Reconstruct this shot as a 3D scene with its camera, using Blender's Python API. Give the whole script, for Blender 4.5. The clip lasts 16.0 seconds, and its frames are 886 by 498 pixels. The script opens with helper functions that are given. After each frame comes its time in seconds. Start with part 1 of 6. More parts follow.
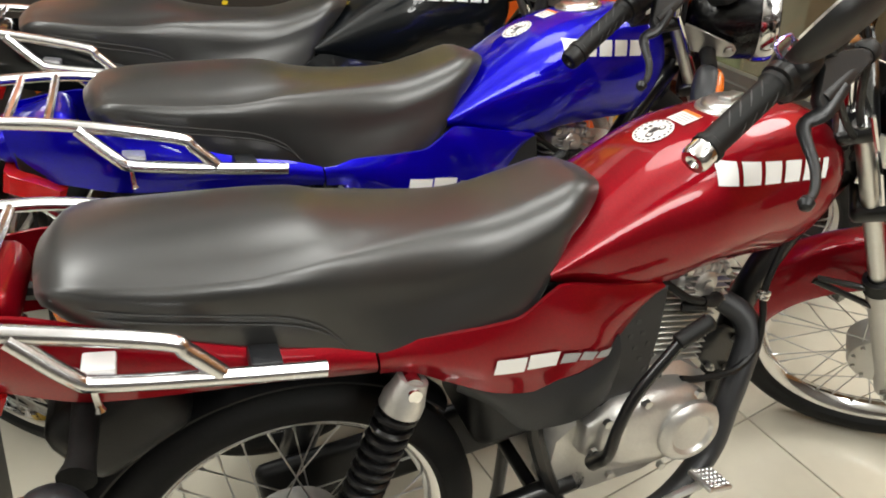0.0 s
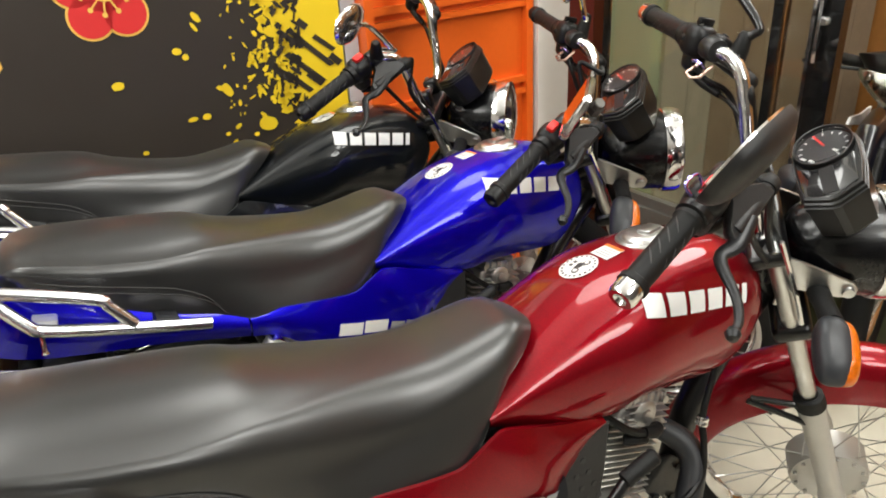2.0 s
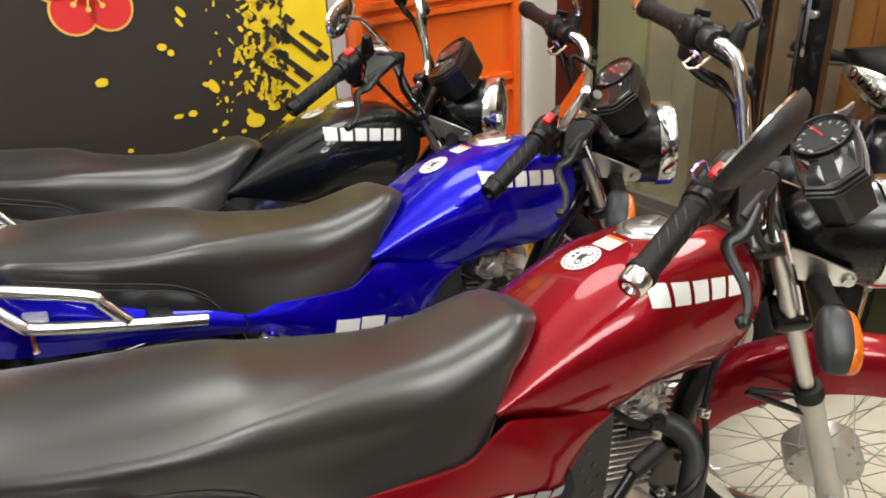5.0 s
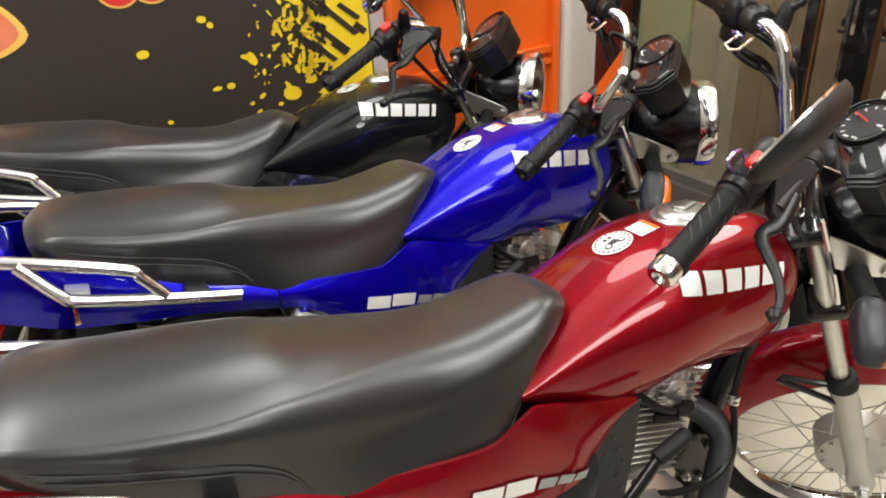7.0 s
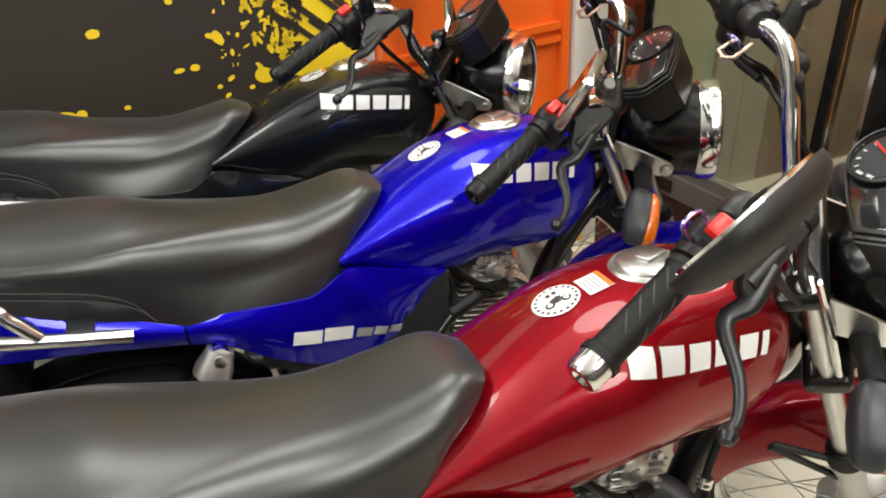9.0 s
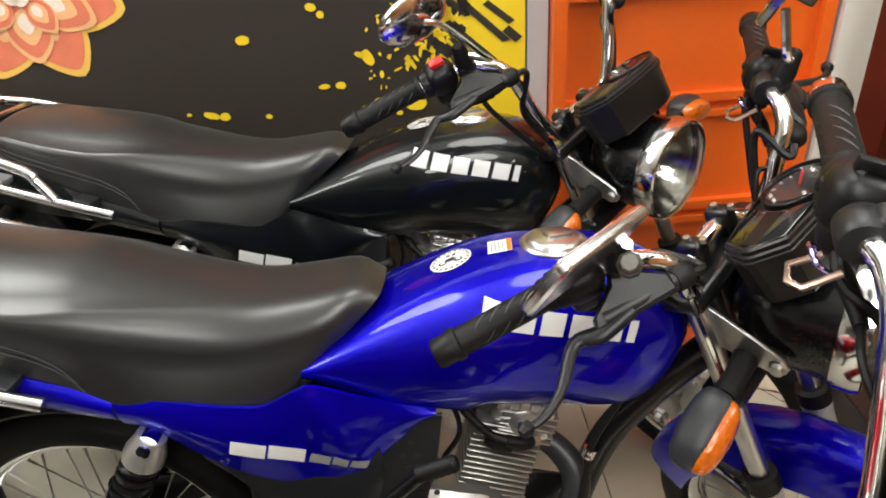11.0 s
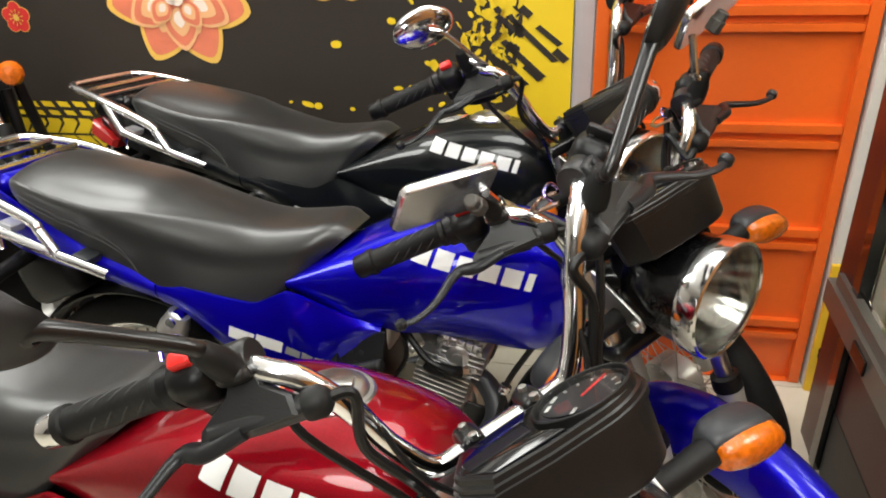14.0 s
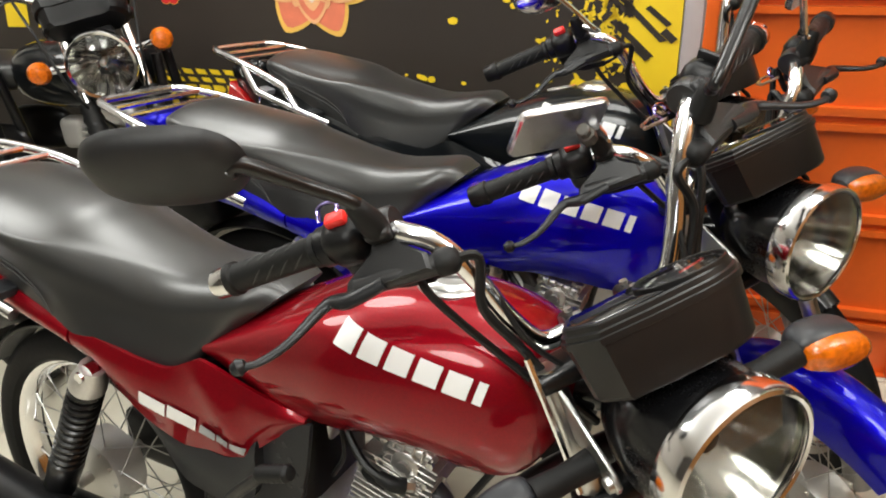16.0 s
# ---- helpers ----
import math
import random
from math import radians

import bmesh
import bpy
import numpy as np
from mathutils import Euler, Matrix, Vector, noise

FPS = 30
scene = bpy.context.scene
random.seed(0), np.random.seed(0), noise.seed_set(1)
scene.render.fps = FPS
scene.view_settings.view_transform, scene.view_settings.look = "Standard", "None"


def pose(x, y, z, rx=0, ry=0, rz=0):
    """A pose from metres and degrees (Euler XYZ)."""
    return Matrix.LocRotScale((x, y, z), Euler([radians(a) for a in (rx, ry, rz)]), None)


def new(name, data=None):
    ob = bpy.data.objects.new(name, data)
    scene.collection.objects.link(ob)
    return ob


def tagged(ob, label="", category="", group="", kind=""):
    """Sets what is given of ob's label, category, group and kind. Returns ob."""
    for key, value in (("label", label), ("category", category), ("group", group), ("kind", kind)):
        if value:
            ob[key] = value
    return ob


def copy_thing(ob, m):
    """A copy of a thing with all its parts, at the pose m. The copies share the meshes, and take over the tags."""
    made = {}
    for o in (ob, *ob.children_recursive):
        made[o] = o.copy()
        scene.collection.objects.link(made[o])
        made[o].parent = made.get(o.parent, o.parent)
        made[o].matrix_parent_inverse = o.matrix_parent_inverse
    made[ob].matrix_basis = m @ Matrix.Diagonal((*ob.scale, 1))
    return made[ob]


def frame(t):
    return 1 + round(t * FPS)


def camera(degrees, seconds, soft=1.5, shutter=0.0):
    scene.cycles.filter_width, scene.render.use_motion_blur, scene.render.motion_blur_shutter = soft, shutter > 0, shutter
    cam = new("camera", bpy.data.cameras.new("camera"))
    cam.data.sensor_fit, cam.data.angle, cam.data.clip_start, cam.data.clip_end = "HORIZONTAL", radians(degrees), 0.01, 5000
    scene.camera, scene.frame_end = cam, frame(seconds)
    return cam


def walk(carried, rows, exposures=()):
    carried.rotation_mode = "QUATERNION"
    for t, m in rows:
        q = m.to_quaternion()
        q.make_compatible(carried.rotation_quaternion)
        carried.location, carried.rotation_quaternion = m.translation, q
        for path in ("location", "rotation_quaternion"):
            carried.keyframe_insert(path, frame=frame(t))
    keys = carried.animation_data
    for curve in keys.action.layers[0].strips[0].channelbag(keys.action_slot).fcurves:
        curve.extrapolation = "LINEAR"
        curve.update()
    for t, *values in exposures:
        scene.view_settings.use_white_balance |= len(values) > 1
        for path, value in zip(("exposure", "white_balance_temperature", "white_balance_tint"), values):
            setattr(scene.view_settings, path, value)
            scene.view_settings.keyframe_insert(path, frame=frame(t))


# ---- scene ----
cam = camera(62.20, 16.0, soft=1.9)
PATH = [
    (0.0, -0.6970, -0.7720, 1.4055, 54.534, 2.800, -20.536),
    (0.5, -0.7053, -0.7754, 1.4178, 58.467, 2.907, -23.566),
    (1.0, -0.7189, -0.7692, 1.4150, 61.561, 2.920, -25.423),
    (1.5, -0.7234, -0.7506, 1.4049, 63.299, 2.876, -26.383),
    (2.0, -0.6843, -0.7478, 1.4216, 63.938, 3.004, -26.791),
    (2.5, -0.6688, -0.7590, 1.4282, 64.287, 3.018, -27.205),
    (3.0, -0.6732, -0.7699, 1.4251, 64.552, 2.966, -27.836),
    (3.5, -0.6832, -0.7681, 1.4158, 64.592, 2.923, -28.405),
    (4.0, -0.6944, -0.7472, 1.4088, 64.516, 2.898, -28.751),
    (4.5, -0.7101, -0.7269, 1.4042, 64.242, 2.821, -28.774),
    (7.0, -0.6995, -0.7269, 1.4220, 61.750, 2.977, -25.412),
    (7.5, -0.7081, -0.7181, 1.4284, 60.337, 2.990, -25.284),
    (8.0, -0.6677, -0.6987, 1.4169, 59.567, 3.051, -25.282),
    (10.5, -0.1176, -0.3967, 1.4466, 58.255, 3.090, -5.311),
    (11.0, -0.0212, -0.3473, 1.4539, 58.622, 3.061, 4.330),
    (11.5, 0.1025, -0.3192, 1.4693, 59.141, 2.824, 18.688),
    (12.0, 0.1707, -0.3149, 1.4623, 59.620, 2.687, 26.670),
    (12.5, 0.2459, -0.3492, 1.4757, 59.914, 2.563, 29.436),
    (13.0, 0.3068, -0.4120, 1.4898, 60.087, 2.913, 29.040),
    (13.5, 0.3216, -0.4896, 1.4656, 61.317, 2.510, 23.838),
    (14.0, 0.3435, -0.5587, 1.4613, 61.899, 2.411, 19.293),
    (14.5, 0.4030, -0.6238, 1.4563, 62.538, 2.474, 18.237),
    (15.0, 0.4232, -0.6546, 1.4126, 63.072, 2.413, 19.480),
    (15.5, 0.4108, -0.6947, 1.3939, 63.183, 2.405, 22.787),
    (16.0, 0.3659, -0.7079, 1.4000, 63.047, 2.245, 26.998),
]
walk(cam, [(t, pose(*row)) for t, *row in PATH])

# ---- light ----
world = bpy.data.worlds.new("room_air")
scene.world = world
world.use_nodes = True
world.node_tree.nodes["Background"].inputs[0].default_value = (0.9, 0.95, 1.0, 1)
world.node_tree.nodes["Background"].inputs[1].default_value = 0.012
scene.view_settings.exposure = 0.1


CEIL, FLOOR = 2.9, 0.055
# assumed lights out of view, placed and sized for highlights on saddles and tanks
UNSEEN_LIGHTS = [(-1.35, 0.85, 58), (0.15, 0.8, 40), (0.3, -0.75, 58), (-0.05, -2.2, 76), (-2.3, -0.1, 62), (1.7, 0.4, 62)]
for lx, ly, watts in UNSEEN_LIGHTS:
    data = bpy.data.lights.new("unseen_ceiling_light", "POINT")
    data.energy, data.shadow_soft_size, data.color = watts, 0.36, (0.97, 0.97, 0.93)
    new("unseen_ceiling_light", data).matrix_world = pose(lx, ly, CEIL - 0.38)


# ---- materials ----
def node_mat(name):
    m = bpy.data.materials.new(name)
    m.use_nodes = True
    nt = m.node_tree
    return m, nt, nt.nodes["Principled BSDF"], nt.links


def mat(name, colour, rough=0.5, metal=0.0, coat=0.0, vary=0.12, grain=60.0, bump=0.0, patch=4.0, rough_vary=0.1, spec=0.5, flake=0.0, coat_ior=1.5):
    """A surface with variation at a fine and a coarse scale."""
    m, nt, b, links = node_mat(name)
    N = nt.nodes.new
    geo = N("ShaderNodeTexCoord")
    fine, coarse = N("ShaderNodeTexNoise"), N("ShaderNodeTexNoise")
    fine.inputs["Scale"].default_value, fine.inputs["Detail"].default_value = grain, 6
    coarse.inputs["Scale"].default_value, coarse.inputs["Detail"].default_value = patch, 3
    for n in (fine, coarse):
        links.new(geo.outputs["Object"], n.inputs["Vector"])
    mix = N("ShaderNodeMath")
    mix.operation = "MULTIPLY_ADD"
    links.new(fine.outputs["Fac"], mix.inputs[0])
    mix.inputs[1].default_value = 0.5
    links.new(coarse.outputs["Fac"], mix.inputs[2])
    ramp = N("ShaderNodeMapRange")
    ramp.inputs["From Min"].default_value, ramp.inputs["From Max"].default_value = 0.4, 1.1
    ramp.inputs["To Min"].default_value, ramp.inputs["To Max"].default_value = 1 - vary, 1 + vary
    links.new(mix.outputs[0], ramp.inputs["Value"])
    hue = N("ShaderNodeMixRGB")
    hue.blend_type = "MULTIPLY"
    hue.inputs[0].default_value = 1.0
    hue.inputs[1].default_value = (*colour, 1)
    links.new(ramp.outputs[0], hue.inputs[2])
    links.new(hue.outputs[0], b.inputs["Base Color"])
    rr = N("ShaderNodeMapRange")
    rr.inputs["From Min"].default_value, rr.inputs["From Max"].default_value = 0.4, 1.1
    rr.inputs["To Min"].default_value, rr.inputs["To Max"].default_value = max(0.02, rough - rough_vary * rough), rough + rough_vary * rough
    links.new(mix.outputs[0], rr.inputs["Value"])
    links.new(rr.outputs[0], b.inputs["Roughness"])
    b.inputs["Metallic"].default_value = metal
    b.inputs["Specular IOR Level"].default_value = spec
    b.inputs["Coat Weight"].default_value = coat
    b.inputs["Coat Roughness"].default_value = 0.04
    b.inputs["Coat IOR"].default_value = coat_ior
    if flake:
        fl = N("ShaderNodeTexVoronoi")
        fl.inputs["Scale"].default_value = 900
        links.new(geo.outputs["Object"], fl.inputs["Vector"])
        add = N("ShaderNodeMixRGB")
        add.inputs[0].default_value = flake
        links.new(hue.outputs[0], add.inputs[1])
        scaled = N("ShaderNodeMixRGB")
        scaled.blend_type = "MULTIPLY"
        scaled.inputs[0].default_value = 1
        links.new(fl.outputs["Color"], scaled.inputs[1])
        scaled.inputs[2].default_value = (*[min(1, c * 2.2) for c in colour], 1)
        links.new(scaled.outputs[0], add.inputs[2])
        links.new(add.outputs[0], b.inputs["Base Color"])
    if bump:
        bp = N("ShaderNodeBump")
        bp.inputs["Strength"].default_value, bp.inputs["Distance"].default_value = bump, 0.002
        links.new(fine.outputs["Fac"], bp.inputs["Height"])
        links.new(bp.outputs[0], b.inputs["Normal"])
    return m


PAINT = {
    "red": mat("red_paint", (0.225, 0.002, 0.008), 0.44, 0.62, 1.0, 0.05, 200, patch=3, spec=0.1, flake=0.12, coat_ior=1.38),
    "blue": mat("blue_paint", (0.004, 0.001, 0.42), 0.4, 0.62, 1.0, 0.05, 200, patch=3, spec=0.1, flake=0.12, coat_ior=1.38),
    "black": mat("black_paint", (0.003, 0.004, 0.005), 0.4, 0.0, 1.0, 0.08, 200, patch=3, spec=0.1, coat_ior=1.42),
}
PAINT["red"].node_tree.nodes["Principled BSDF"].inputs["Specular Tint"].default_value = (1, 0.45, 0.45, 1)
PAINT["blue"].node_tree.nodes["Principled BSDF"].inputs["Specular Tint"].default_value = (0.2, 0.15, 1, 1)
VINYL = mat("seat_vinyl", (0.016, 0.0162, 0.0158), 0.34, 0, 0, 0.12, 900, 0.035, 5, 0.14, spec=0.75)
vinyl = VINYL.node_tree.nodes["Principled BSDF"]
vinyl.inputs["Sheen Weight"].default_value, vinyl.inputs["Sheen Roughness"].default_value = 0.14, 0.28
vinyl.inputs["Sheen Tint"].default_value = (0.95, 0.95, 0.88, 1)
PLASTIC = mat("black_plastic", (0.0045, 0.0045, 0.005), 0.4, 0, 0, 0.15, 300, 0.12, 8, spec=0.3)
GREY_PLASTIC = mat("grey_black_plastic", (0.0125, 0.0135, 0.0155), 0.45, 0, 0, 0.12, 300, 0.15, 8, spec=0.4)
CAST_DARK = mat("dark_cast_alloy", (0.12, 0.115, 0.105), 0.5, 0.6, 0, 0.2, 220, 0.2, 15)
SIGNAL_GREY = mat("slate_plastic", (0.026, 0.028, 0.032), 0.42, 0, 0, 0.12, 300, 0.1, 8, spec=0.45)
FIN = mat("fin_alloy", (0.5, 0.49, 0.45), 0.4, 0.7, 0, 0.2, 220, 0.2, 15)
PERCH = mat("black_cast_bracket", (0.0085, 0.0085, 0.009), 0.42, 0, 0, 0.15, 400, 0.15, 9, spec=0.5)
COPPER = mat("copper_tinted_steel", (0.36, 0.25, 0.2), 0.28, 1.0, 0, 0.1, 90, 0, 20)
RUBBER = mat("rubber", (0.005, 0.005, 0.005), 0.55, 0, 0, 0.2, 180, 0.2, 9, spec=0.3)
TYRE = mat("tyre_rubber", (0.0055, 0.0055, 0.0055), 0.65, 0, 0, 0.25, 120, 0.25, 12, spec=0.25)
CHROME = mat("chrome", (0.82, 0.82, 0.83), 0.09, 1.0, 0, 0.04, 80, patch=9, rough_vary=0.5)
SATIN_CHROME = mat("satin_chrome", (0.74, 0.74, 0.76), 0.2, 1.0, 0, 0.06, 80, patch=9, rough_vary=0.4)
STEEL = mat("brushed_steel", (0.55, 0.55, 0.54), 0.3, 1.0, 0, 0.1, 150, 0.05, 12)
ALLOY = mat("cast_alloy", (0.58, 0.57, 0.55), 0.38, 0.85, 0, 0.14, 220, 0.2, 15)
ALLOY_PAINT = mat("silver_painted_alloy", (0.5, 0.49, 0.46), 0.4, 0.4, 0.2, 0.08, 220, 0.1, 15)
DARK_STEEL = mat("dark_steel", (0.014, 0.014, 0.015), 0.4, 0.3, 0, 0.2, 150, 0.1, 12, spec=0.4)
FRAME_BLACK = mat("frame_black", (0.006, 0.006, 0.0065), 0.3, 0.0, 0.3, 0.1, 150, 0, 12, spec=0.3)
WHITE_DECAL = mat("white_decal", (0.78, 0.78, 0.77), 0.35, 0, 0.3, 0.03, 90)
GREY_DECAL = mat("grey_decal", (0.36, 0.36, 0.38), 0.35, 0.3, 0.3, 0.03, 90)
INK = mat("dark_ink", (0.03, 0.03, 0.03), 0.5, 0, 0, 0.1, 90)
ORANGE_INK = mat("orange_ink", (0.75, 0.16, 0.02), 0.45, 0, 0, 0.05, 90)
RED_PLASTIC = mat("red_plastic", (0.7, 0.02, 0.015), 0.35, 0, 0, 0.05, 90)
AMBER = mat("amber_lens", (0.6, 0.125, 0.002), 0.2, 0, 0.6, 0.4, 130, 0.9, 110)
RED_LENS = mat("red_lens", (0.4, 0.01, 0.01), 0.12, 0, 0.8, 0.2, 90, 0.2, 40)
REFLECTOR = mat("lamp_reflector", (0.34, 0.335, 0.315), 0.14, 1.0, 0, 0.06, 55, 0.03, 30)
RIM_CHROME = mat("rim_chrome", (0.72, 0.72, 0.73), 0.12, 1.0, 0, 0.03, 80, patch=9)
PIPE_GREY = mat("grey_enamel", (0.024, 0.025, 0.028), 0.4, 0, 0, 0.15, 200, 0.08, 8, spec=0.5)
METER_BLACK = mat("meter_black", (0.007, 0.0068, 0.0068), 0.32, 0, 0, 0.15, 300, 0.06, 8, spec=0.35)
BUCKET = mat("headlamp_black", (0.003, 0.003, 0.0035), 0.27, 0, 0.2, 0.1, 300, 0.03, 8, spec=0.3)
LEVER = mat("lever_metal", (0.014, 0.0145, 0.016), 0.36, 0.3, 0, 0.1, 200, 0.05, 9)
MIRROR_SHELL = mat("mirror_shell_black", (0.009, 0.009, 0.0095), 0.48, 0, 0, 0.12, 500, 0.1, 9, spec=0.4)
CLIP = mat("violet_wire", (0.42, 0.36, 0.8), 0.15, 1.0, 0, 0.05, 90)
# lighter grey that imitates the highlights in the grips' grooves
GRIP_GLINT = mat("grip_glint_grey", (0.035, 0.035, 0.035), 0.5, 0, 0, 0.2, 300)
GLOSS_BLACK = mat("gloss_black", (0.006, 0.006, 0.007), 0.12, 0, 0.5, 0.1, 90)
STITCH = mat("thread", (0.035, 0.035, 0.034), 0.7, 0, 0, 0.2, 900)
MIRROR = mat("mirror_glass", (0.85, 0.85, 0.86), 0.03, 1.0, 0, 0.01, 10)
DIAL = mat("dial_black", (0.02, 0.02, 0.022), 0.5, 0, 0, 0.1, 90)
CABLE = mat("cable_sheath", (0.006, 0.006, 0.006), 0.4, 0, 0, 0.1, 90, spec=0.3)


def glass_mat(name, tint=(0.95, 0.97, 0.96), rough=0.02, ior=1.45, alpha=None):
    m, nt, b, links = node_mat(name)
    b.inputs["Base Color"].default_value = (*tint, 1)
    b.inputs["Transmission Weight"].default_value = 1.0
    b.inputs["Roughness"].default_value = rough
    b.inputs["IOR"].default_value = ior
    return m


LENS = glass_mat("lamp_glass", (0.97, 0.97, 0.95), 0.02, 1.45)
DIAL_GLASS = glass_mat("dial_glass", (0.97, 0.97, 0.97), 0.02, 1.2)
PANE = glass_mat("window_glass", (0.8, 0.81, 0.73), 0.05, 1.4)


# ---- geometry ----
class Geo:
    """Collects vertices and faces of one mesh."""

    def __init__(self):
        self.v, self.f = [], []

    def add(self, verts, faces):
        n = len(self.v)
        self.v += [tuple(p) for p in verts]
        self.f += [[i + n for i in face] for face in faces]
        return self

    def rings(self, rings, caps=True, closed=True):
        m, faces, verts = len(rings[0]), [], [p for r in rings for p in r]
        for i in range(len(rings) - 1):
            for j in range(m if closed else m - 1):
                k = (j + 1) % m
                faces.append([i * m + j, i * m + k, (i + 1) * m + k, (i + 1) * m + j])
        if caps:
            faces.append(list(range(m))[::-1])
            faces.append([(len(rings) - 1) * m + j for j in range(m)])
        return self.add(verts, faces)

    def tube(self, path, r, n=10, smooth=6, squash=1.0):
        pts = curve(path, smooth) if smooth and len(path) > 2 else [Vector(p) for p in path]
        radii = r if isinstance(r, (list, tuple)) else [r]
        rings, up = [], None
        for i, p in enumerate(pts):
            d = (pts[min(i + 1, len(pts) - 1)] - pts[max(i - 1, 0)]).normalized()
            if up is None:
                up = Vector((0, 0, 1)) if abs(d.z) < 0.9 else Vector((1, 0, 0))
            side = d.cross(up).normalized()
            up = side.cross(d).normalized()
            s = i / max(1, len(pts) - 1) * (len(radii) - 1)
            k = min(int(s), len(radii) - 2) if len(radii) > 1 else 0
            rad = radii[0] if len(radii) == 1 else radii[k] + (radii[k + 1] - radii[k]) * (s - k)
            rings.append([p + side * (math.cos(2 * math.pi * j / n) * rad) + up * (math.sin(2 * math.pi * j / n) * rad * squash) for j in range(n)])
        return self.rings(rings)

    def lathe(self, profile, place, axis, n=32, caps=False, squash=(1, 1)):
        """profile: (along, radius) pairs turned round the axis through place."""
        d = Vector(axis).normalized()
        u = d.cross(Vector((0, 0, 1)) if abs(d.z) < 0.9 else Vector((1, 0, 0))).normalized()
        w = u.cross(d)
        o = Vector(place)
        rings = [[o + d * a + u * (math.cos(2 * math.pi * j / n) * r * squash[0]) + w * (math.sin(2 * math.pi * j / n) * r * squash[1]) for j in range(n)] for a, r in profile]
        return self.rings(rings, caps)

    def box(self, m, size, bevel=0.004, seg=2):
        """A box with rounded edges, by the pose m."""
        hx, hy, hz = [s / 2 for s in size]
        b = min(bevel, hx * 0.98, hy * 0.98, hz * 0.98)
        rings = []
        for k in range(2 * seg + 2):
            a = (k if k <= seg else k - 1) / (2 * seg) * math.pi
            top = k > seg
            a = -math.pi / 2 + (k / seg * math.pi / 2 if not top else (k - 1) / seg * math.pi / 2)
            inset, z = b * (1 - math.cos(a)), (hz - b + b * math.sin(a)) if top else (-hz + b + b * math.sin(a))
            rings.append([m @ Vector((x, y, z)) for x, y in round_rect(hx - inset, hy - inset, max(b - inset, 0.0003), seg)])
        return self.rings(rings)

    def prism(self, poly, place, ux, uy, thick, bevel=0.0):
        """An outline (x, y pairs) in the plane of ux, uy, given thickness along their normal."""
        ux, uy, o = Vector(ux).normalized(), Vector(uy).normalized(), Vector(place)
        n = ux.cross(uy)
        cx, cy = sum(p[0] for p in poly) / len(poly), sum(p[1] for p in poly) / len(poly)

        def ring(h, k):
            out = []
            for x, y in poly:
                l = math.hypot(x - cx, y - cy) or 1
                s = 1 - k / l
                out.append(o + ux * (cx + (x - cx) * s) + uy * (cy + (y - cy) * s) + n * h)
            return out

        b = bevel
        rr = [ring(-thick / 2, b), ring(-thick / 2 + b, 0), ring(thick / 2 - b, 0), ring(thick / 2, b)] if b else [ring(-thick / 2, 0), ring(thick / 2, 0)]
        return self.rings(rr)


def round_rect(hx, hy, r, seg=3):
    r = min(r, hx * 0.999, hy * 0.999)
    out = []
    for cx, cy, a0 in ((hx - r, hy - r, 0), (-hx + r, hy - r, 90), (-hx + r, -hy + r, 180), (hx - r, -hy + r, 270)):
        for k in range(seg + 1):
            a = radians(a0 + 90 * k / seg)
            out.append((cx + r * math.cos(a), cy + r * math.sin(a)))
    return out


def curve(path, steps=6):
    """A smooth line through the points."""
    p = [Vector(q) for q in path]
    p = [p[0] * 2 - p[1], *p, p[-1] * 2 - p[-2]]
    out = []
    for i in range(1, len(p) - 2):
        for k in range(steps):
            t = k / steps
            a, b, c, d = p[i - 1], p[i], p[i + 1], p[i + 2]
            out.append(0.5 * ((2 * b) + (c - a) * t + (2 * a - 5 * b + 4 * c - d) * t * t + (3 * b - a - 3 * c + d) * t ** 3))
    out.append(p[-2])
    return out


def table(rows):
    """A smooth function through (x, value) rows."""
    xs, ys = [r[0] for r in rows], [r[1] for r in rows]

    def value(x):
        x = min(max(x, xs[0]), xs[-1])
        i = max(0, min(len(xs) - 2, next((k for k in range(len(xs) - 1) if x <= xs[k + 1]), len(xs) - 2)))
        h = xs[i + 1] - xs[i]
        t = (x - xs[i]) / h

        def slope(k):
            if k == 0 or k == len(xs) - 1:
                j = 0 if k == 0 else k - 1
                return (ys[j + 1] - ys[j]) / (xs[j + 1] - xs[j])
            return (ys[k + 1] - ys[k - 1]) / (xs[k + 1] - xs[k - 1])

        a, b = slope(i) * h, slope(i + 1) * h
        return (2 * t ** 3 - 3 * t * t + 1) * ys[i] + (t ** 3 - 2 * t * t + t) * a + (-2 * t ** 3 + 3 * t * t) * ys[i + 1] + (t ** 3 - t * t) * b

    return value


def to_mesh(name, geo, material, sharp=40):
    me = bpy.data.meshes.new(name)
    me.from_pydata(geo.v, [], geo.f)
    bm = bmesh.new()
    bm.from_mesh(me)
    bmesh.ops.recalc_face_normals(bm, faces=bm.faces)
    bm.to_mesh(me)
    bm.free()
    me.polygons.foreach_set("use_smooth", [True] * len(me.polygons))
    me.set_sharp_from_angle(angle=radians(sharp))
    for one in material if isinstance(material, (list, tuple)) else [material]:
        me.materials.append(one)
    return me


def part(name, geo, material, parent, label="", at=None, sharp=40):
    ob = new(name, geo if isinstance(geo, bpy.types.Mesh) else to_mesh(name, geo, material, sharp))
    ob.parent = parent
    if at is not None:
        ob.matrix_basis = at
    return tagged(ob, label)


def thing(name, label, category, group="", at=None, kind=""):
    ob = new(name)
    ob.empty_display_size = 0.1
    if at is not None:
        ob.matrix_basis = at
    return tagged(ob, label, category, group, kind)


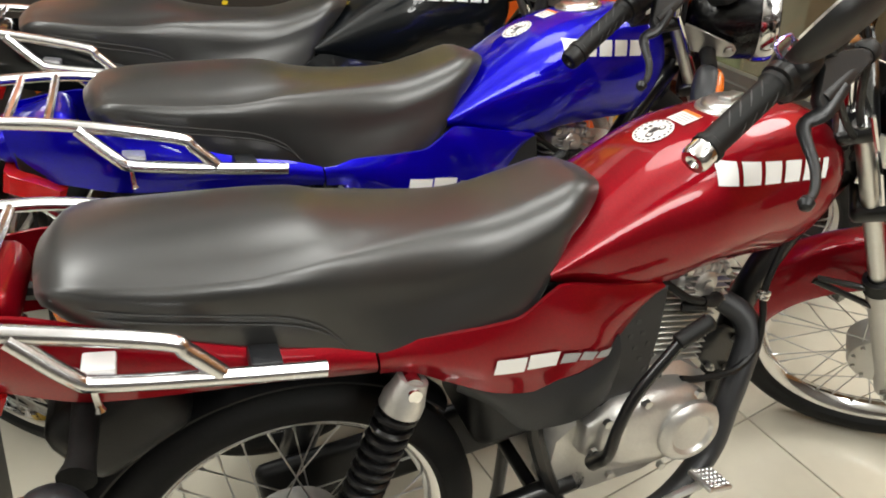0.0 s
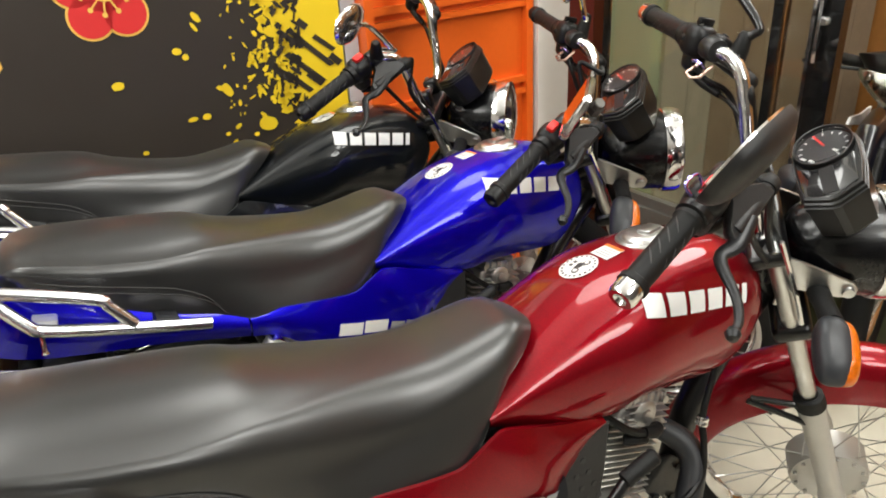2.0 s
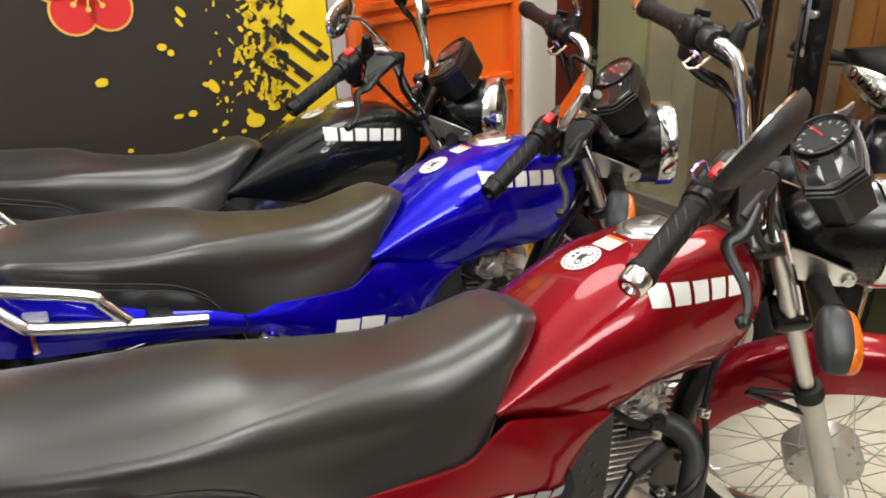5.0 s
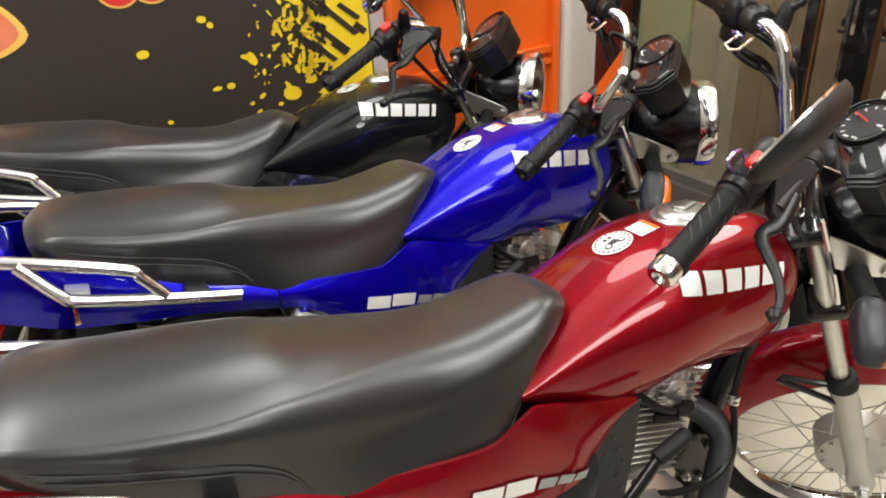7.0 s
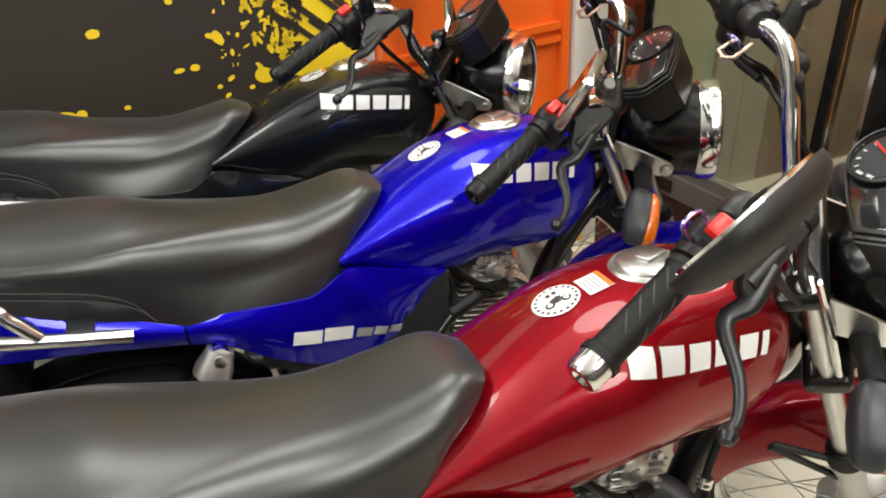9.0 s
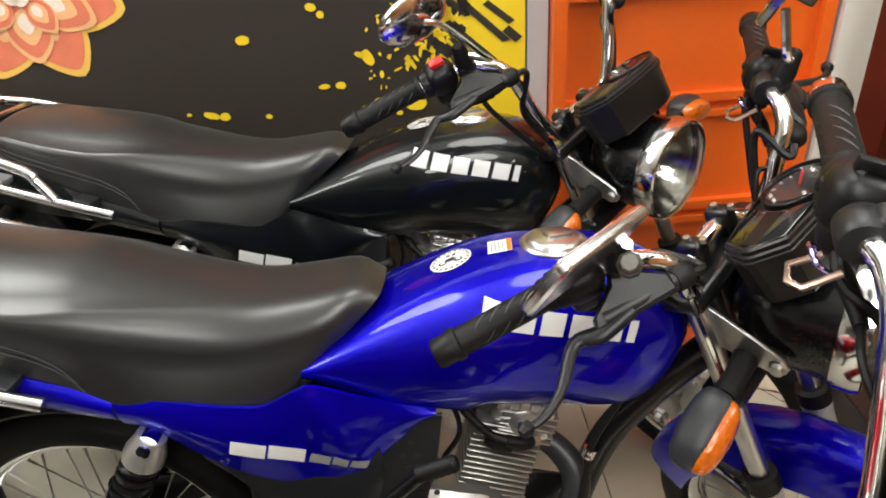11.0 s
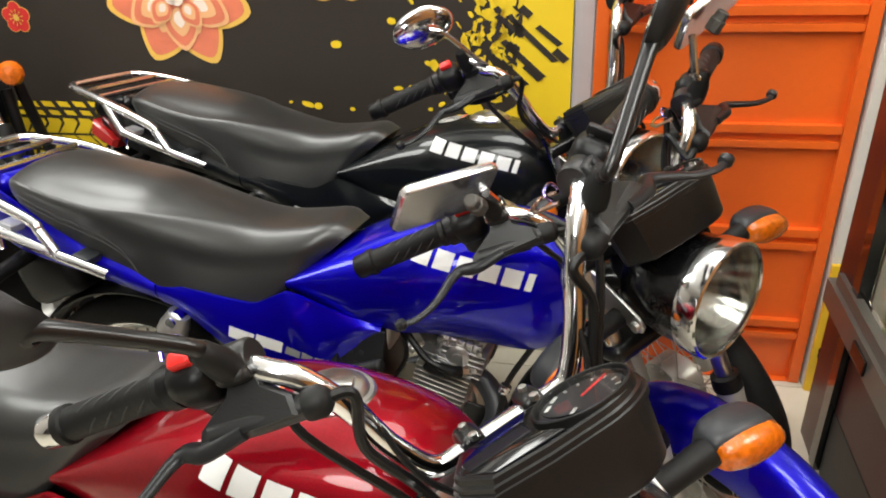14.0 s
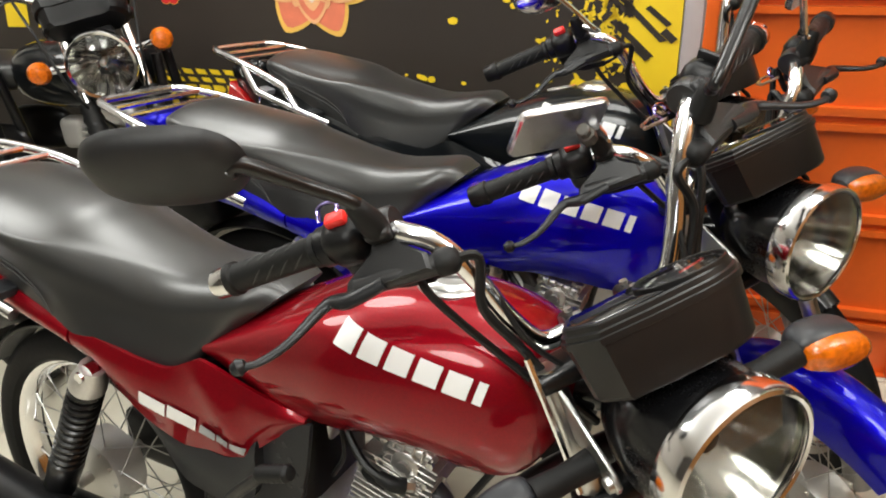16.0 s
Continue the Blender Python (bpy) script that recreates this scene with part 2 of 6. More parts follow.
def solid(name, geo, material, label="", category="", kind="", group="", sharp=40):
    return tagged(new(name, to_mesh(name, geo, material, sharp)), label, category, group, kind)


# ---- the room ----
ALONG = Vector((0.9891, 0.1472, 0))
OUT = Vector((0.1472, -0.9891, 0))
WALL_O = Vector((0.014, 1.325, 0))


def wall_pt(s, z, off=0.0):
    """A point s metres along the back wall from the banner's edge, off metres in front of it."""
    return WALL_O + ALONG * s + OUT * off + Vector((0, 0, z))


def slab(p, q, z0, z1, thick, side):
    """A wall from p to q on the ground plan, thick towards side."""
    p, q = Vector((*p, 0)), Vector((*q, 0))
    n = Vector(side).normalized() * thick
    g = Geo()
    ring = [p, q, q + n, p + n]
    g.rings([[v + Vector((0, 0, z0)) for v in ring], [v + Vector((0, 0, z1)) for v in ring]])
    return g


WALL_PAINT = mat("wall_paint", (0.62, 0.6, 0.55), 0.6, 0, 0, 0.05, 40, 0.05, 1.5)
# for walls out of view, dark so glossy parts reflect less light
UNSEEN_DARK = mat("unseen_wall_dark", (0.07, 0.062, 0.055), 0.6, 0, 0, 0.08, 40, 0.05, 1.5)
CEILING_PAINT = mat("ceiling_paint", (0.75, 0.75, 0.73), 0.7, 0, 0, 0.03, 40, 0.05, 1.5)
GREY_PAINT = mat("grey_column_paint", (0.42, 0.4, 0.4), 0.55, 0, 0, 0.06, 40, 0.05, 2)
ORANGE_STEEL = mat("orange_steel_paint", (0.73, 0.118, 0.011), 0.36, 0, 0.15, 0.07, 60, 0.05, 2.5)
TILE = mat("floor_tile", (0.6, 0.565, 0.46), 0.14, 0, 0.3, 0.07, 25, 0.0, 2.5)
GROUT = mat("tile_grout", (0.3, 0.28, 0.24), 0.8, 0, 0, 0.1, 60)
MAROON = mat("maroon_steel", (0.05, 0.008, 0.007), 0.4, 0.0, 0.1, 0.12, 60, 0.05, 3)
BLACK_STEEL = mat("black_steel_frame", (0.005, 0.005, 0.005), 0.22, 0.1, 0.6, 0.2, 60, 0.05, 5)
TAUPE = mat("taupe_boards", (0.22, 0.165, 0.108), 0.5, 0, 0, 0.2, 30, 0.05, 2)
WOOD = mat("wood_panel", (0.3, 0.125, 0.03), 0.4, 0, 0.2, 0.25, 30, 0.05, 2)
ALU = mat("grey_aluminium", (0.21, 0.21, 0.19), 0.4, 0.7, 0, 0.1, 90, 0.05, 4)
BANNER = mat("banner_brown", (0.037, 0.03, 0.025), 0.42, 0, 0, 0.06, 500, 0.06, 1.5, spec=0.3)
BANNER_YELLOW = mat("banner_yellow", (0.82, 0.58, 0.02), 0.42, 0, 0, 0.04, 500, 0.06, 1.5)
YELLOW_PAINT = mat("yellow_paint", (0.8, 0.5, 0.02), 0.45, 0, 0, 0.06, 60)

# floor: tiles lie on a bed of grout
g = Geo()
g.rings([[Vector((x, y, z)) for x, y in ((-5.2, -4.2), (4.2, -4.2), (4.2, 3.0), (-5.2, 3.0))] for z in (-0.12, FLOOR - 0.004)])
floor = solid("floor", g, GROUT, "cream ceramic tile floor with thin dark joints", "floor", "structure")
TILE_TURN, TILE_AT, TILE_SIZE = 8.5, Vector((0.316, 0.094, FLOOR)), 0.6

# back wall with the banner, the column and the orange door
p0, p1 = wall_pt(-5.1, 0, -0.02), wall_pt(0.9, 0, -0.02)
solid("wall_north", slab((p0.x, p0.y), (p1.x, p1.y), 0, 1.9, 0.12, -OUT), WALL_PAINT, "off-white painted wall behind the banner", "wall", "structure")
# added dark band, out of view, that dims what the saddle tops reflect
solid("wall_head", slab((p0.x, p0.y), (p1.x, p1.y), 1.903, CEIL, 0.12, -OUT), UNSEEN_DARK, "unseen dark brown wall band that dims the saddles' reflections", "wall", "structure")
# unseen south wall, coloured dark to deepen reflections in tanks and black plastic
solid("wall_south", slab((-5, -4), (4, -4), 0, CEIL, 0.12, (0, -1, 0)), UNSEEN_DARK, "plain unseen wall, dark brown to keep reflections dark", "wall", "structure")
solid("wall_west", slab((-5, -4), (-5, 2.0), 0, CEIL, 0.12, (-1, 0, 0)), WALL_PAINT, "plain off-white wall", "wall", "structure")
solid("wall_east", slab((2.6, -4), (2.6, 2.8), 0, CEIL, 0.12, (1, 0, 0)), WOOD, "brown varnished wooden wall", "wall", "structure")
g = Geo()
g.rings([[Vector((x, y, z)) for x, y in ((-5.2, -4.2), (4.2, -4.2), (4.2, 3.0), (-5.2, 3.0))] for z in (CEIL, CEIL + 0.1)])
solid("ceiling", g, CEILING_PAINT, "plain white ceiling", "ceiling", "structure")

# ---- banner, column, door, partition ----
def wall_sheet(s0, s1, z0, z1, off0, off1):
    g = Geo()
    ring = [(s0, off0), (s1, off0), (s1, off1), (s0, off1)]
    return g.rings([[wall_pt(s, z, o) for s, o in ring] for z in (z0, z1)])


solid("banner", wall_sheet(-2.7, 0.0, 0.28, 1.66, -0.015, 0.0), BANNER, "dark brown printed vinyl banner with yellow splashes and flowers", "banner")
solid("plinth", wall_sheet(-2.65, -1.9, FLOOR, 0.33, 0.0, 0.014), YELLOW_PAINT, "golden yellow painted board at the wall foot", "board")
solid("column", wall_sheet(0.004, 0.05, 0.0, CEIL, -0.02, 0.004), GREY_PAINT, "narrow grey painted column", "column", "structure")

# orange steel door: sheet, stiles and rails
door = thing("orange_door", "orange painted sheet steel door with ribs", "door")
part("door_sheet", wall_sheet(0.055, 0.69, FLOOR + 0.006, 2.0, -0.018, 0.02), ORANGE_STEEL, door)
for s0, s1 in ((0.055, 0.085), (0.662, 0.69)):
    part("stile", wall_sheet(s0, s1, FLOOR + 0.006, 2.0, 0.02, 0.046), ORANGE_STEEL, door)
for k in range(7):
    zc = 0.237 + k * 0.2865
    for z0, z1 in ((zc - 0.03, zc - 0.012), (zc + 0.008, zc + 0.03)):
        part("rail", wall_sheet(0.086, 0.661, z0, z1, 0.02, 0.04), ORANGE_STEEL, door)
part("rail", wall_sheet(0.086, 0.661, FLOOR + 0.006, 0.055, 0.02, 0.04), ORANGE_STEEL, door)
# lintel and pier head are unseen, made dark for the reflections in the saddles
solid("lintel", wall_sheet(0.052, 0.69, 2.004, CEIL, -0.02, 0.05), UNSEEN_DARK, "unseen dark brown wall over the orange door, for dark reflections", "wall", "structure")
solid("wall_pier", wall_sheet(0.7, 0.86, 0.0, 2.0, -0.02, 0.06), WALL_PAINT, "white painted pier beside the orange door", "wall", "structure")
solid("pier_head", wall_sheet(0.7, 0.86, 2.003, CEIL, -0.02, 0.06), UNSEEN_DARK, "unseen dark brown wall over the white pier, for dark reflections", "wall", "structure")
solid("yellow_strip", wall_sheet(0.7, 0.75, 0.0, 0.47, 0.062, 0.075), YELLOW_PAINT, "yellow painted strip on the pier", "strip")

# glazed partition running forward from the pier
PART_O, PART_D, PART_N = Vector((0.697, 1.171, 0)), Vector((0.147, -0.989, 0)), Vector((0.989, 0.147, 0))


def part_sheet(s0, s1, z0, z1, o0, o1):
    ring = [(s0, o0), (s1, o0), (s1, o1), (s0, o1)]
    return Geo().rings([[PART_O + PART_D * s + PART_N * o + Vector((0, 0, z)) for s, o in ring] for z in (z0, z1)])


glazed = thing("glazed_partition", "maroon and black steel partition with a glass pane", "partition")
part("jamb", part_sheet(0.0, 0.105, 0.0, CEIL, 0.0, 0.05), MAROON, glazed, "maroon painted jamb")
part("frame_post", part_sheet(0.106, 0.145, 0.0, CEIL, -0.004, 0.03), BLACK_STEEL, glazed)
part("lower_panel", part_sheet(0.151, 0.74, 0.25, 0.47, 0.012, 0.03), MAROON, glazed, "maroon painted lower panel")
part("kick_plate", part_sheet(0.151, 0.74, 0.02, 0.248, 0.01, 0.03), mat("mottled_black_plate", (0.026, 0.025, 0.024), 0.5, 0, 0, 0.3, 40, 0.1, 6), glazed, "mottled dark grey kick plate")
part("sill_rail", part_sheet(0.0, 0.74, 0.472, 0.535, -0.022, 0.0), ALU, glazed, "grey aluminium rail")
part("sill_lip", part_sheet(0.03, 0.74, 0.536, 0.566, -0.012, 0.01), ALU, glazed)
part("latch", part_sheet(0.24, 0.32, 0.485, 0.52, -0.028, -0.0225), BLACK_STEEL, glazed)
part("pull_bar", part_sheet(0.8, 0.808, 1.03, 1.75, -0.03, -0.018), CHROME, glazed, "thin chrome pull bar")
part("pane", part_sheet(0.151, 0.675, 0.562, 2.2, 0.02, 0.026), PANE, glazed)
part("mullion", part_sheet(0.676, 0.7, 0.56, CEIL, -0.004, 0.03), BLACK_STEEL, glazed)
part("end_post", part_sheet(0.785, 0.845, 0.0, CEIL, -0.012, 0.018), BLACK_STEEL, glazed)
part("side_pane", part_sheet(0.701, 0.784, 0.25, CEIL - 0.01, 0.006, 0.011), PANE, glazed)
part("post_trim", part_sheet(0.775, 0.784, 0.0, CEIL, -0.012, 0.004), CHROME, glazed, "thin bright edge strip")
for zc in (1.12, 1.32, 1.46):
    part("hinge", Geo().lathe([(0.0, 0.009), (0.008, 0.009), (0.012, 0.006), (0.012, 0.0)], PART_O + PART_D * 0.812 - PART_N * 0.012 + Vector((0, 0, zc)), -PART_N, 16), STEEL, glazed)
part("header", part_sheet(0.151, 0.675, 2.2, CEIL, 0.0, 0.05), WALL_PAINT, glazed)

solid("wall_far", slab((0.87, 1.48), (2.58, 1.48), 0, CEIL, 0.12, (0, 1, 0)), mat("olive_wall", (0.27, 0.3, 0.19), 0.6, 0, 0, 0.08, 40, 0.05, 1.2), "olive grey painted wall beyond the glass", "wall", "structure")

far = bpy.data.objects["wall_far"]
PALE_TAUPE = mat("pale_taupe_boards", (0.3, 0.27, 0.2), 0.5, 0, 0, 0.2, 30, 0.05, 2)
for k in range(9):
    part("plank", slab((1.36 + 0.135 * k, 1.478), (1.492 + 0.135 * k, 1.478), 0.0, CEIL - 0.01, 0.02, (0, -1, 0)), PALE_TAUPE if k < 2 else TAUPE, far)
solid("door_stop", Geo().lathe([(0.0, 0.012), (0.02, 0.012), (0.024, 0.02), (0.04, 0.021), (0.046, 0.014), (0.047, 0.0)], wall_pt(0.725, 0.2, 0.075), OUT, 20), RUBBER, "black rubber door stop on the yellow strip", "door stop")
solid("carpet", Geo().box(pose(1.85, 0.55, FLOOR + 0.008), (1.4, 1.5, 0.008), 0.003, 1), mat("green_carpet", (0.03, 0.036, 0.012), 0.9, 0, 0, 0.25, 260, 0.5, 6), "dark olive green carpet on the tiles", "carpet")

# ---- the motorcycles ----
RAKE = radians(26.5)
AXIS = Vector((-math.sin(RAKE), 0, math.cos(RAKE)))
HEAD = Vector((0.089, 0, 1.139))
LEAN = 6.6
REAR_AXLE, FRONT_AXLE = Vector((-0.722, 0, 0.425)), Vector((0.456, 0, 0.36))

TANK_TOP = table([(-0.335, 0.835), (-0.28, 0.868), (-0.222, 0.898), (-0.17, 0.922), (-0.12, 0.94), (-0.06, 0.953), (0.0, 0.957), (0.06, 0.954), (0.11, 0.94), (0.15, 0.91), (0.17, 0.87)])
TANK_LOW = table([(-0.335, 0.812), (-0.25, 0.786), (-0.172, 0.762), (-0.125, 0.75), (-0.09, 0.75), (-0.05, 0.747), (0.0, 0.743), (0.05, 0.737), (0.09, 0.738), (0.125, 0.754), (0.15, 0.785), (0.17, 0.82)])
TANK_TUCK = table([(-0.335, 0.07), (-0.21, 0.1), (-0.14, 0.28), (-0.09, 0.42), (0.1, 0.43), (0.17, 0.35)])
TANK_MID = 0.42
TANK_WIDE = table([(-0.335, 0.102), (-0.25, 0.108), (-0.17, 0.118), (-0.1, 0.129), (-0.04, 0.125), (0.02, 0.116), (0.07, 0.109), (0.11, 0.101), (0.15, 0.08), (0.17, 0.05)])


def tank_y(x, z, proud=0.0):
    """Half the tank's width at x and height z."""
    zt, zb, w = TANK_TOP(x) + proud, TANK_LOW(x) - proud, TANK_WIDE(x) + proud
    s = min(max((z - zb) / (zt - zb), 0.0), 1.0)
    mid = TANK_MID
    if s < mid:
        return w * (1 - TANK_TUCK(x) * ((mid - s) / mid) ** 1.9)
    k = (s - mid) / (1 - mid)
    return w * max(0.0, 1 - k ** 3.0) ** (1 / 2.3)


def tank_z(x, y, proud=0.0):
    """The height of the tank's upper side at x, y."""
    zt, zb, w = TANK_TOP(x) + proud, TANK_LOW(x), TANK_WIDE(x) + proud
    k = max(0.0, 1 - (abs(y) / w) ** 2.3) ** (1 / 3.0)
    return zb + (zt - zb) * (TANK_MID + (1 - TANK_MID) * k)


def tank_geo():
    g, rings, n = Geo(), [], 44
    for i in range(n + 1):
        x = -0.335 + 0.505 * i / n
        zt, zb = TANK_TOP(x), TANK_LOW(x)
        right = []
        for j in range(15):
            a = j / 14
            s = TANK_MID * a / 0.4 if a < 0.4 else TANK_MID + (1 - TANK_MID) * math.sin((a - 0.4) / 0.6 * math.pi / 2)
            z = zb + (zt - zb) * s
            right.append((tank_y(x, z), z))
        ring = [Vector((x, -y, z)) for y, z in right] + [Vector((x, y, z)) for y, z in right[-2::-1]]
        rings.append(ring)
    g.rings(rings)
    return g


def decal_on_tank(poly, side, lift=0.0012):
    """A thin label whose outline (x, z) lies on the tank's side."""
    g = Geo()
    m = len(poly)
    rows = 6
    verts = []
    for k in range(rows + 1):
        t = k / rows
        a = [poly[0][0] + (poly[3][0] - poly[0][0]) * t, poly[0][1] + (poly[3][1] - poly[0][1]) * t]
        b = [poly[1][0] + (poly[2][0] - poly[1][0]) * t, poly[1][1] + (poly[2][1] - poly[1][1]) * t]
        for q in range(5):
            u = q / 4
            x, z = a[0] + (b[0] - a[0]) * u, a[1] + (b[1] - a[1]) * u
            verts.append(Vector((x, side * (tank_y(x, z, 0.0) + lift), z)))
    faces = [[k * 5 + q, k * 5 + q + 1, (k + 1) * 5 + q + 1, (k + 1) * 5 + q] for k in range(rows) for q in range(4)]
    return g.add(verts, faces)


def patch_on_top(points, lift=0.0012):
    """A thin label whose outline (x, y) lies on the tank's upper side: a fan round its middle."""
    g = Geo()
    cx, cy = sum(p[0] for p in points) / len(points), sum(p[1] for p in points) / len(points)
    verts = [Vector((cx, cy, tank_z(cx, cy) + lift))]
    for r in (0.34, 0.67, 1.0):
        for x, y in points:
            px, py = cx + (x - cx) * r, cy + (y - cy) * r
            verts.append(Vector((px, py, tank_z(px, py) + lift)))
    m = len(points)
    faces = [[0, 1 + j, 1 + (j + 1) % m] for j in range(m)]
    for k in range(2):
        faces += [[1 + k * m + j, 1 + (k + 1) * m + j, 1 + (k + 1) * m + (j + 1) % m, 1 + k * m + (j + 1) % m] for j in range(m)]
    return g.add(verts, faces)


# the saddle: height of the middle, of the edge and of the foot along its length
SEAT_TOP = table([(0.0, 0.97), (0.04, 0.988), (0.12, 0.99), (0.25, 0.982), (0.42, 0.964), (0.5, 0.942), (0.62, 0.92), (0.75, 0.907), (0.86, 0.914), (0.95, 0.922), (1.0, 0.908)])
SEAT_EDGE = table([(0.0, 0.955), (0.05, 0.968), (0.2, 0.944), (0.35, 0.925), (0.5, 0.905), (0.65, 0.892), (0.78, 0.893), (0.88, 0.905), (0.95, 0.912), (1.0, 0.898)])
SEAT_FOOT = table([(0.0, 0.94), (0.05, 0.926), (0.2, 0.88), (0.33, 0.844), (0.5, 0.814), (0.68, 0.791), (0.82, 0.776), (0.9, 0.776), (0.95, 0.79), (1.0, 0.818)])
SEAT_WIDE = table([(0.0, 0.085), (0.04, 0.112), (0.12, 0.126), (0.3, 0.132), (0.5, 0.13), (0.7, 0.122), (0.85, 0.112), (0.95, 0.1), (1.0, 0.082)])


def seat_geo():
    g, rings, n = Geo(), [], 52
    for i in range(n + 1):
        u = i / n
        w, zt, ze, zf = SEAT_WIDE(u), SEAT_TOP(u), SEAT_EDGE(u), SEAT_FOOT(u)
        x_low, x_top = -0.897 + 0.567 * u, -0.905 + 0.676 * u
        side = []
        soft = min(1.0, max(0.0, (u - 0.3) / 0.45))
        soft = soft * soft * (3 - 2 * soft)
        lip, low = 0.09 + 0.4 * soft, ze - 0.01 - min(0.035, (ze - zf) * 0.4) * soft
        for k in range(5):
            t = k / 5
            lean = (1 - soft) * (0.93 + 0.07 * math.sin(t * math.pi / 2)) + soft * (1.07 - 0.2 * t ** 1.2)
            side.append((w * lean, zf + (low - zf) * t))
        z_in = ze + (zt - ze) * (1 - (1 - 0.13 * soft - lip) ** 2.3)
        for k in range(9):
            c, d_ = math.cos(k / 8 * math.pi / 2), math.sin(k / 8 * math.pi / 2)
            side.append((w * (1 - 0.13 * soft - lip + lip * c), low + (z_in - low) * d_))
        for k in range(1, 6):
            q = (1 - 0.13 * soft - lip) * (1 - k / 6)
            side.append((w * q, ze + (zt - ze) * (1 - q ** 2.3)))
        side.append((0.0, zt))
        ring = []
        for y, z in side:
            t = min(max((z - zf) / max(zt - zf, 0.01), 0), 1)
            ring.append(Vector((x_low + (x_top - x_low) * t, -y, z)))
        ring += [Vector((v.x, -v.y, v.z)) for v in ring[-2::-1]]
        rings.append(ring)
    return g.rings(rings)


def shell(xs, up, low, wide, thick=0.006, rows=8, bulge=0.01, tuck=0.0):
    """One side panel between two edge lines, on the right-hand side; wide(x) is its distance from the middle."""
    g, outer, inner = Geo(), [], []
    for x in xs:
        a, b, w = up(x), low(x), wide(x)
        for k in range(rows + 1):
            t = k / rows
            y = w + bulge * math.sin(math.pi * min(1, t * 1.05)) - tuck * t * t
            outer.append(Vector((x, -y, a + (b - a) * t)))
            inner.append(Vector((x, -(y - thick), a + (b - a) * t)))
    m = rows + 1
    n = len(xs)
    faces = []
    off = len(outer)
    for i in range(n - 1):
        for k in range(rows):
            q = [i * m + k, (i + 1) * m + k, (i + 1) * m + k + 1, i * m + k + 1]
            faces.append(q)
            faces.append([j + off for j in q[::-1]])
    rim = [i * m for i in range(n)] + [(n - 1) * m + k for k in range(1, m)] + [i * m + rows for i in range(n - 2, -1, -1)] + [k for k in range(rows - 1, 0, -1)]
    for j in range(len(rim)):
        a, b = rim[j], rim[(j + 1) % len(rim)]
        faces.append([a, b, b + off, a + off])
    return g.add(outer + inner, faces)


def mirrored(geo):
    g = Geo()
    g.v = [(v[0], -v[1], v[2]) for v in geo.v]
    g.f = [f[::-1] for f in geo.f]
    return g


def span(a, b, n):
    return [a + (b - a) * i / n for i in range(n + 1)]


COVER_UP = table([(-0.575, 0.812), (-0.5, 0.803), (-0.42, 0.792), (-0.385, 0.79), (-0.345, 0.808), (-0.325, 0.815), (-0.25, 0.79), (-0.163, 0.762)])
COVER_LOW = table([(-0.575, 0.768), (-0.54, 0.759), (-0.485, 0.722), (-0.433, 0.687), (-0.376, 0.662), (-0.308, 0.647), (-0.286, 0.651), (-0.268, 0.669), (-0.22, 0.712), (-0.163, 0.752)])
COVER_WIDE = table([(-0.575, 0.126), (-0.45, 0.13), (-0.33, 0.117), (-0.25, 0.112), (-0.163, 0.098)])
TAIL_UP = table([(-1.02, 0.96), (-0.95, 0.955), (-0.9, 0.945), (-0.8, 0.898), (-0.7, 0.852), (-0.62, 0.826), (-0.578, 0.81)])
TAIL_LOW = table([(-1.02, 0.872), (-0.96, 0.856), (-0.885, 0.832), (-0.8, 0.816), (-0.7, 0.799), (-0.62, 0.779), (-0.578, 0.769)])
TAIL_WIDE = table([(-1.02, 0.07), (-0.95, 0.1), (-0.88, 0.118), (-0.7, 0.128), (-0.578, 0.127)])


def cover_geo():
    """The side cover under the saddle, with the ridge that runs down from its upper corner."""
    g = shell(span(-0.575, -0.163, 42), COVER_UP, COVER_LOW, COVER_WIDE, 0.006, 10, 0.008, 0.004)
    out = []
    for x, y, z in g.v:
        ridge = -0.33 + (0.81 - z) * 0.55
        y -= 0.007 * math.exp(-((x - ridge) / 0.025) ** 2) * min(1, max(0, (0.82 - z) / 0.05))
        out.append((x, y, z))
    g.v = out
    return g


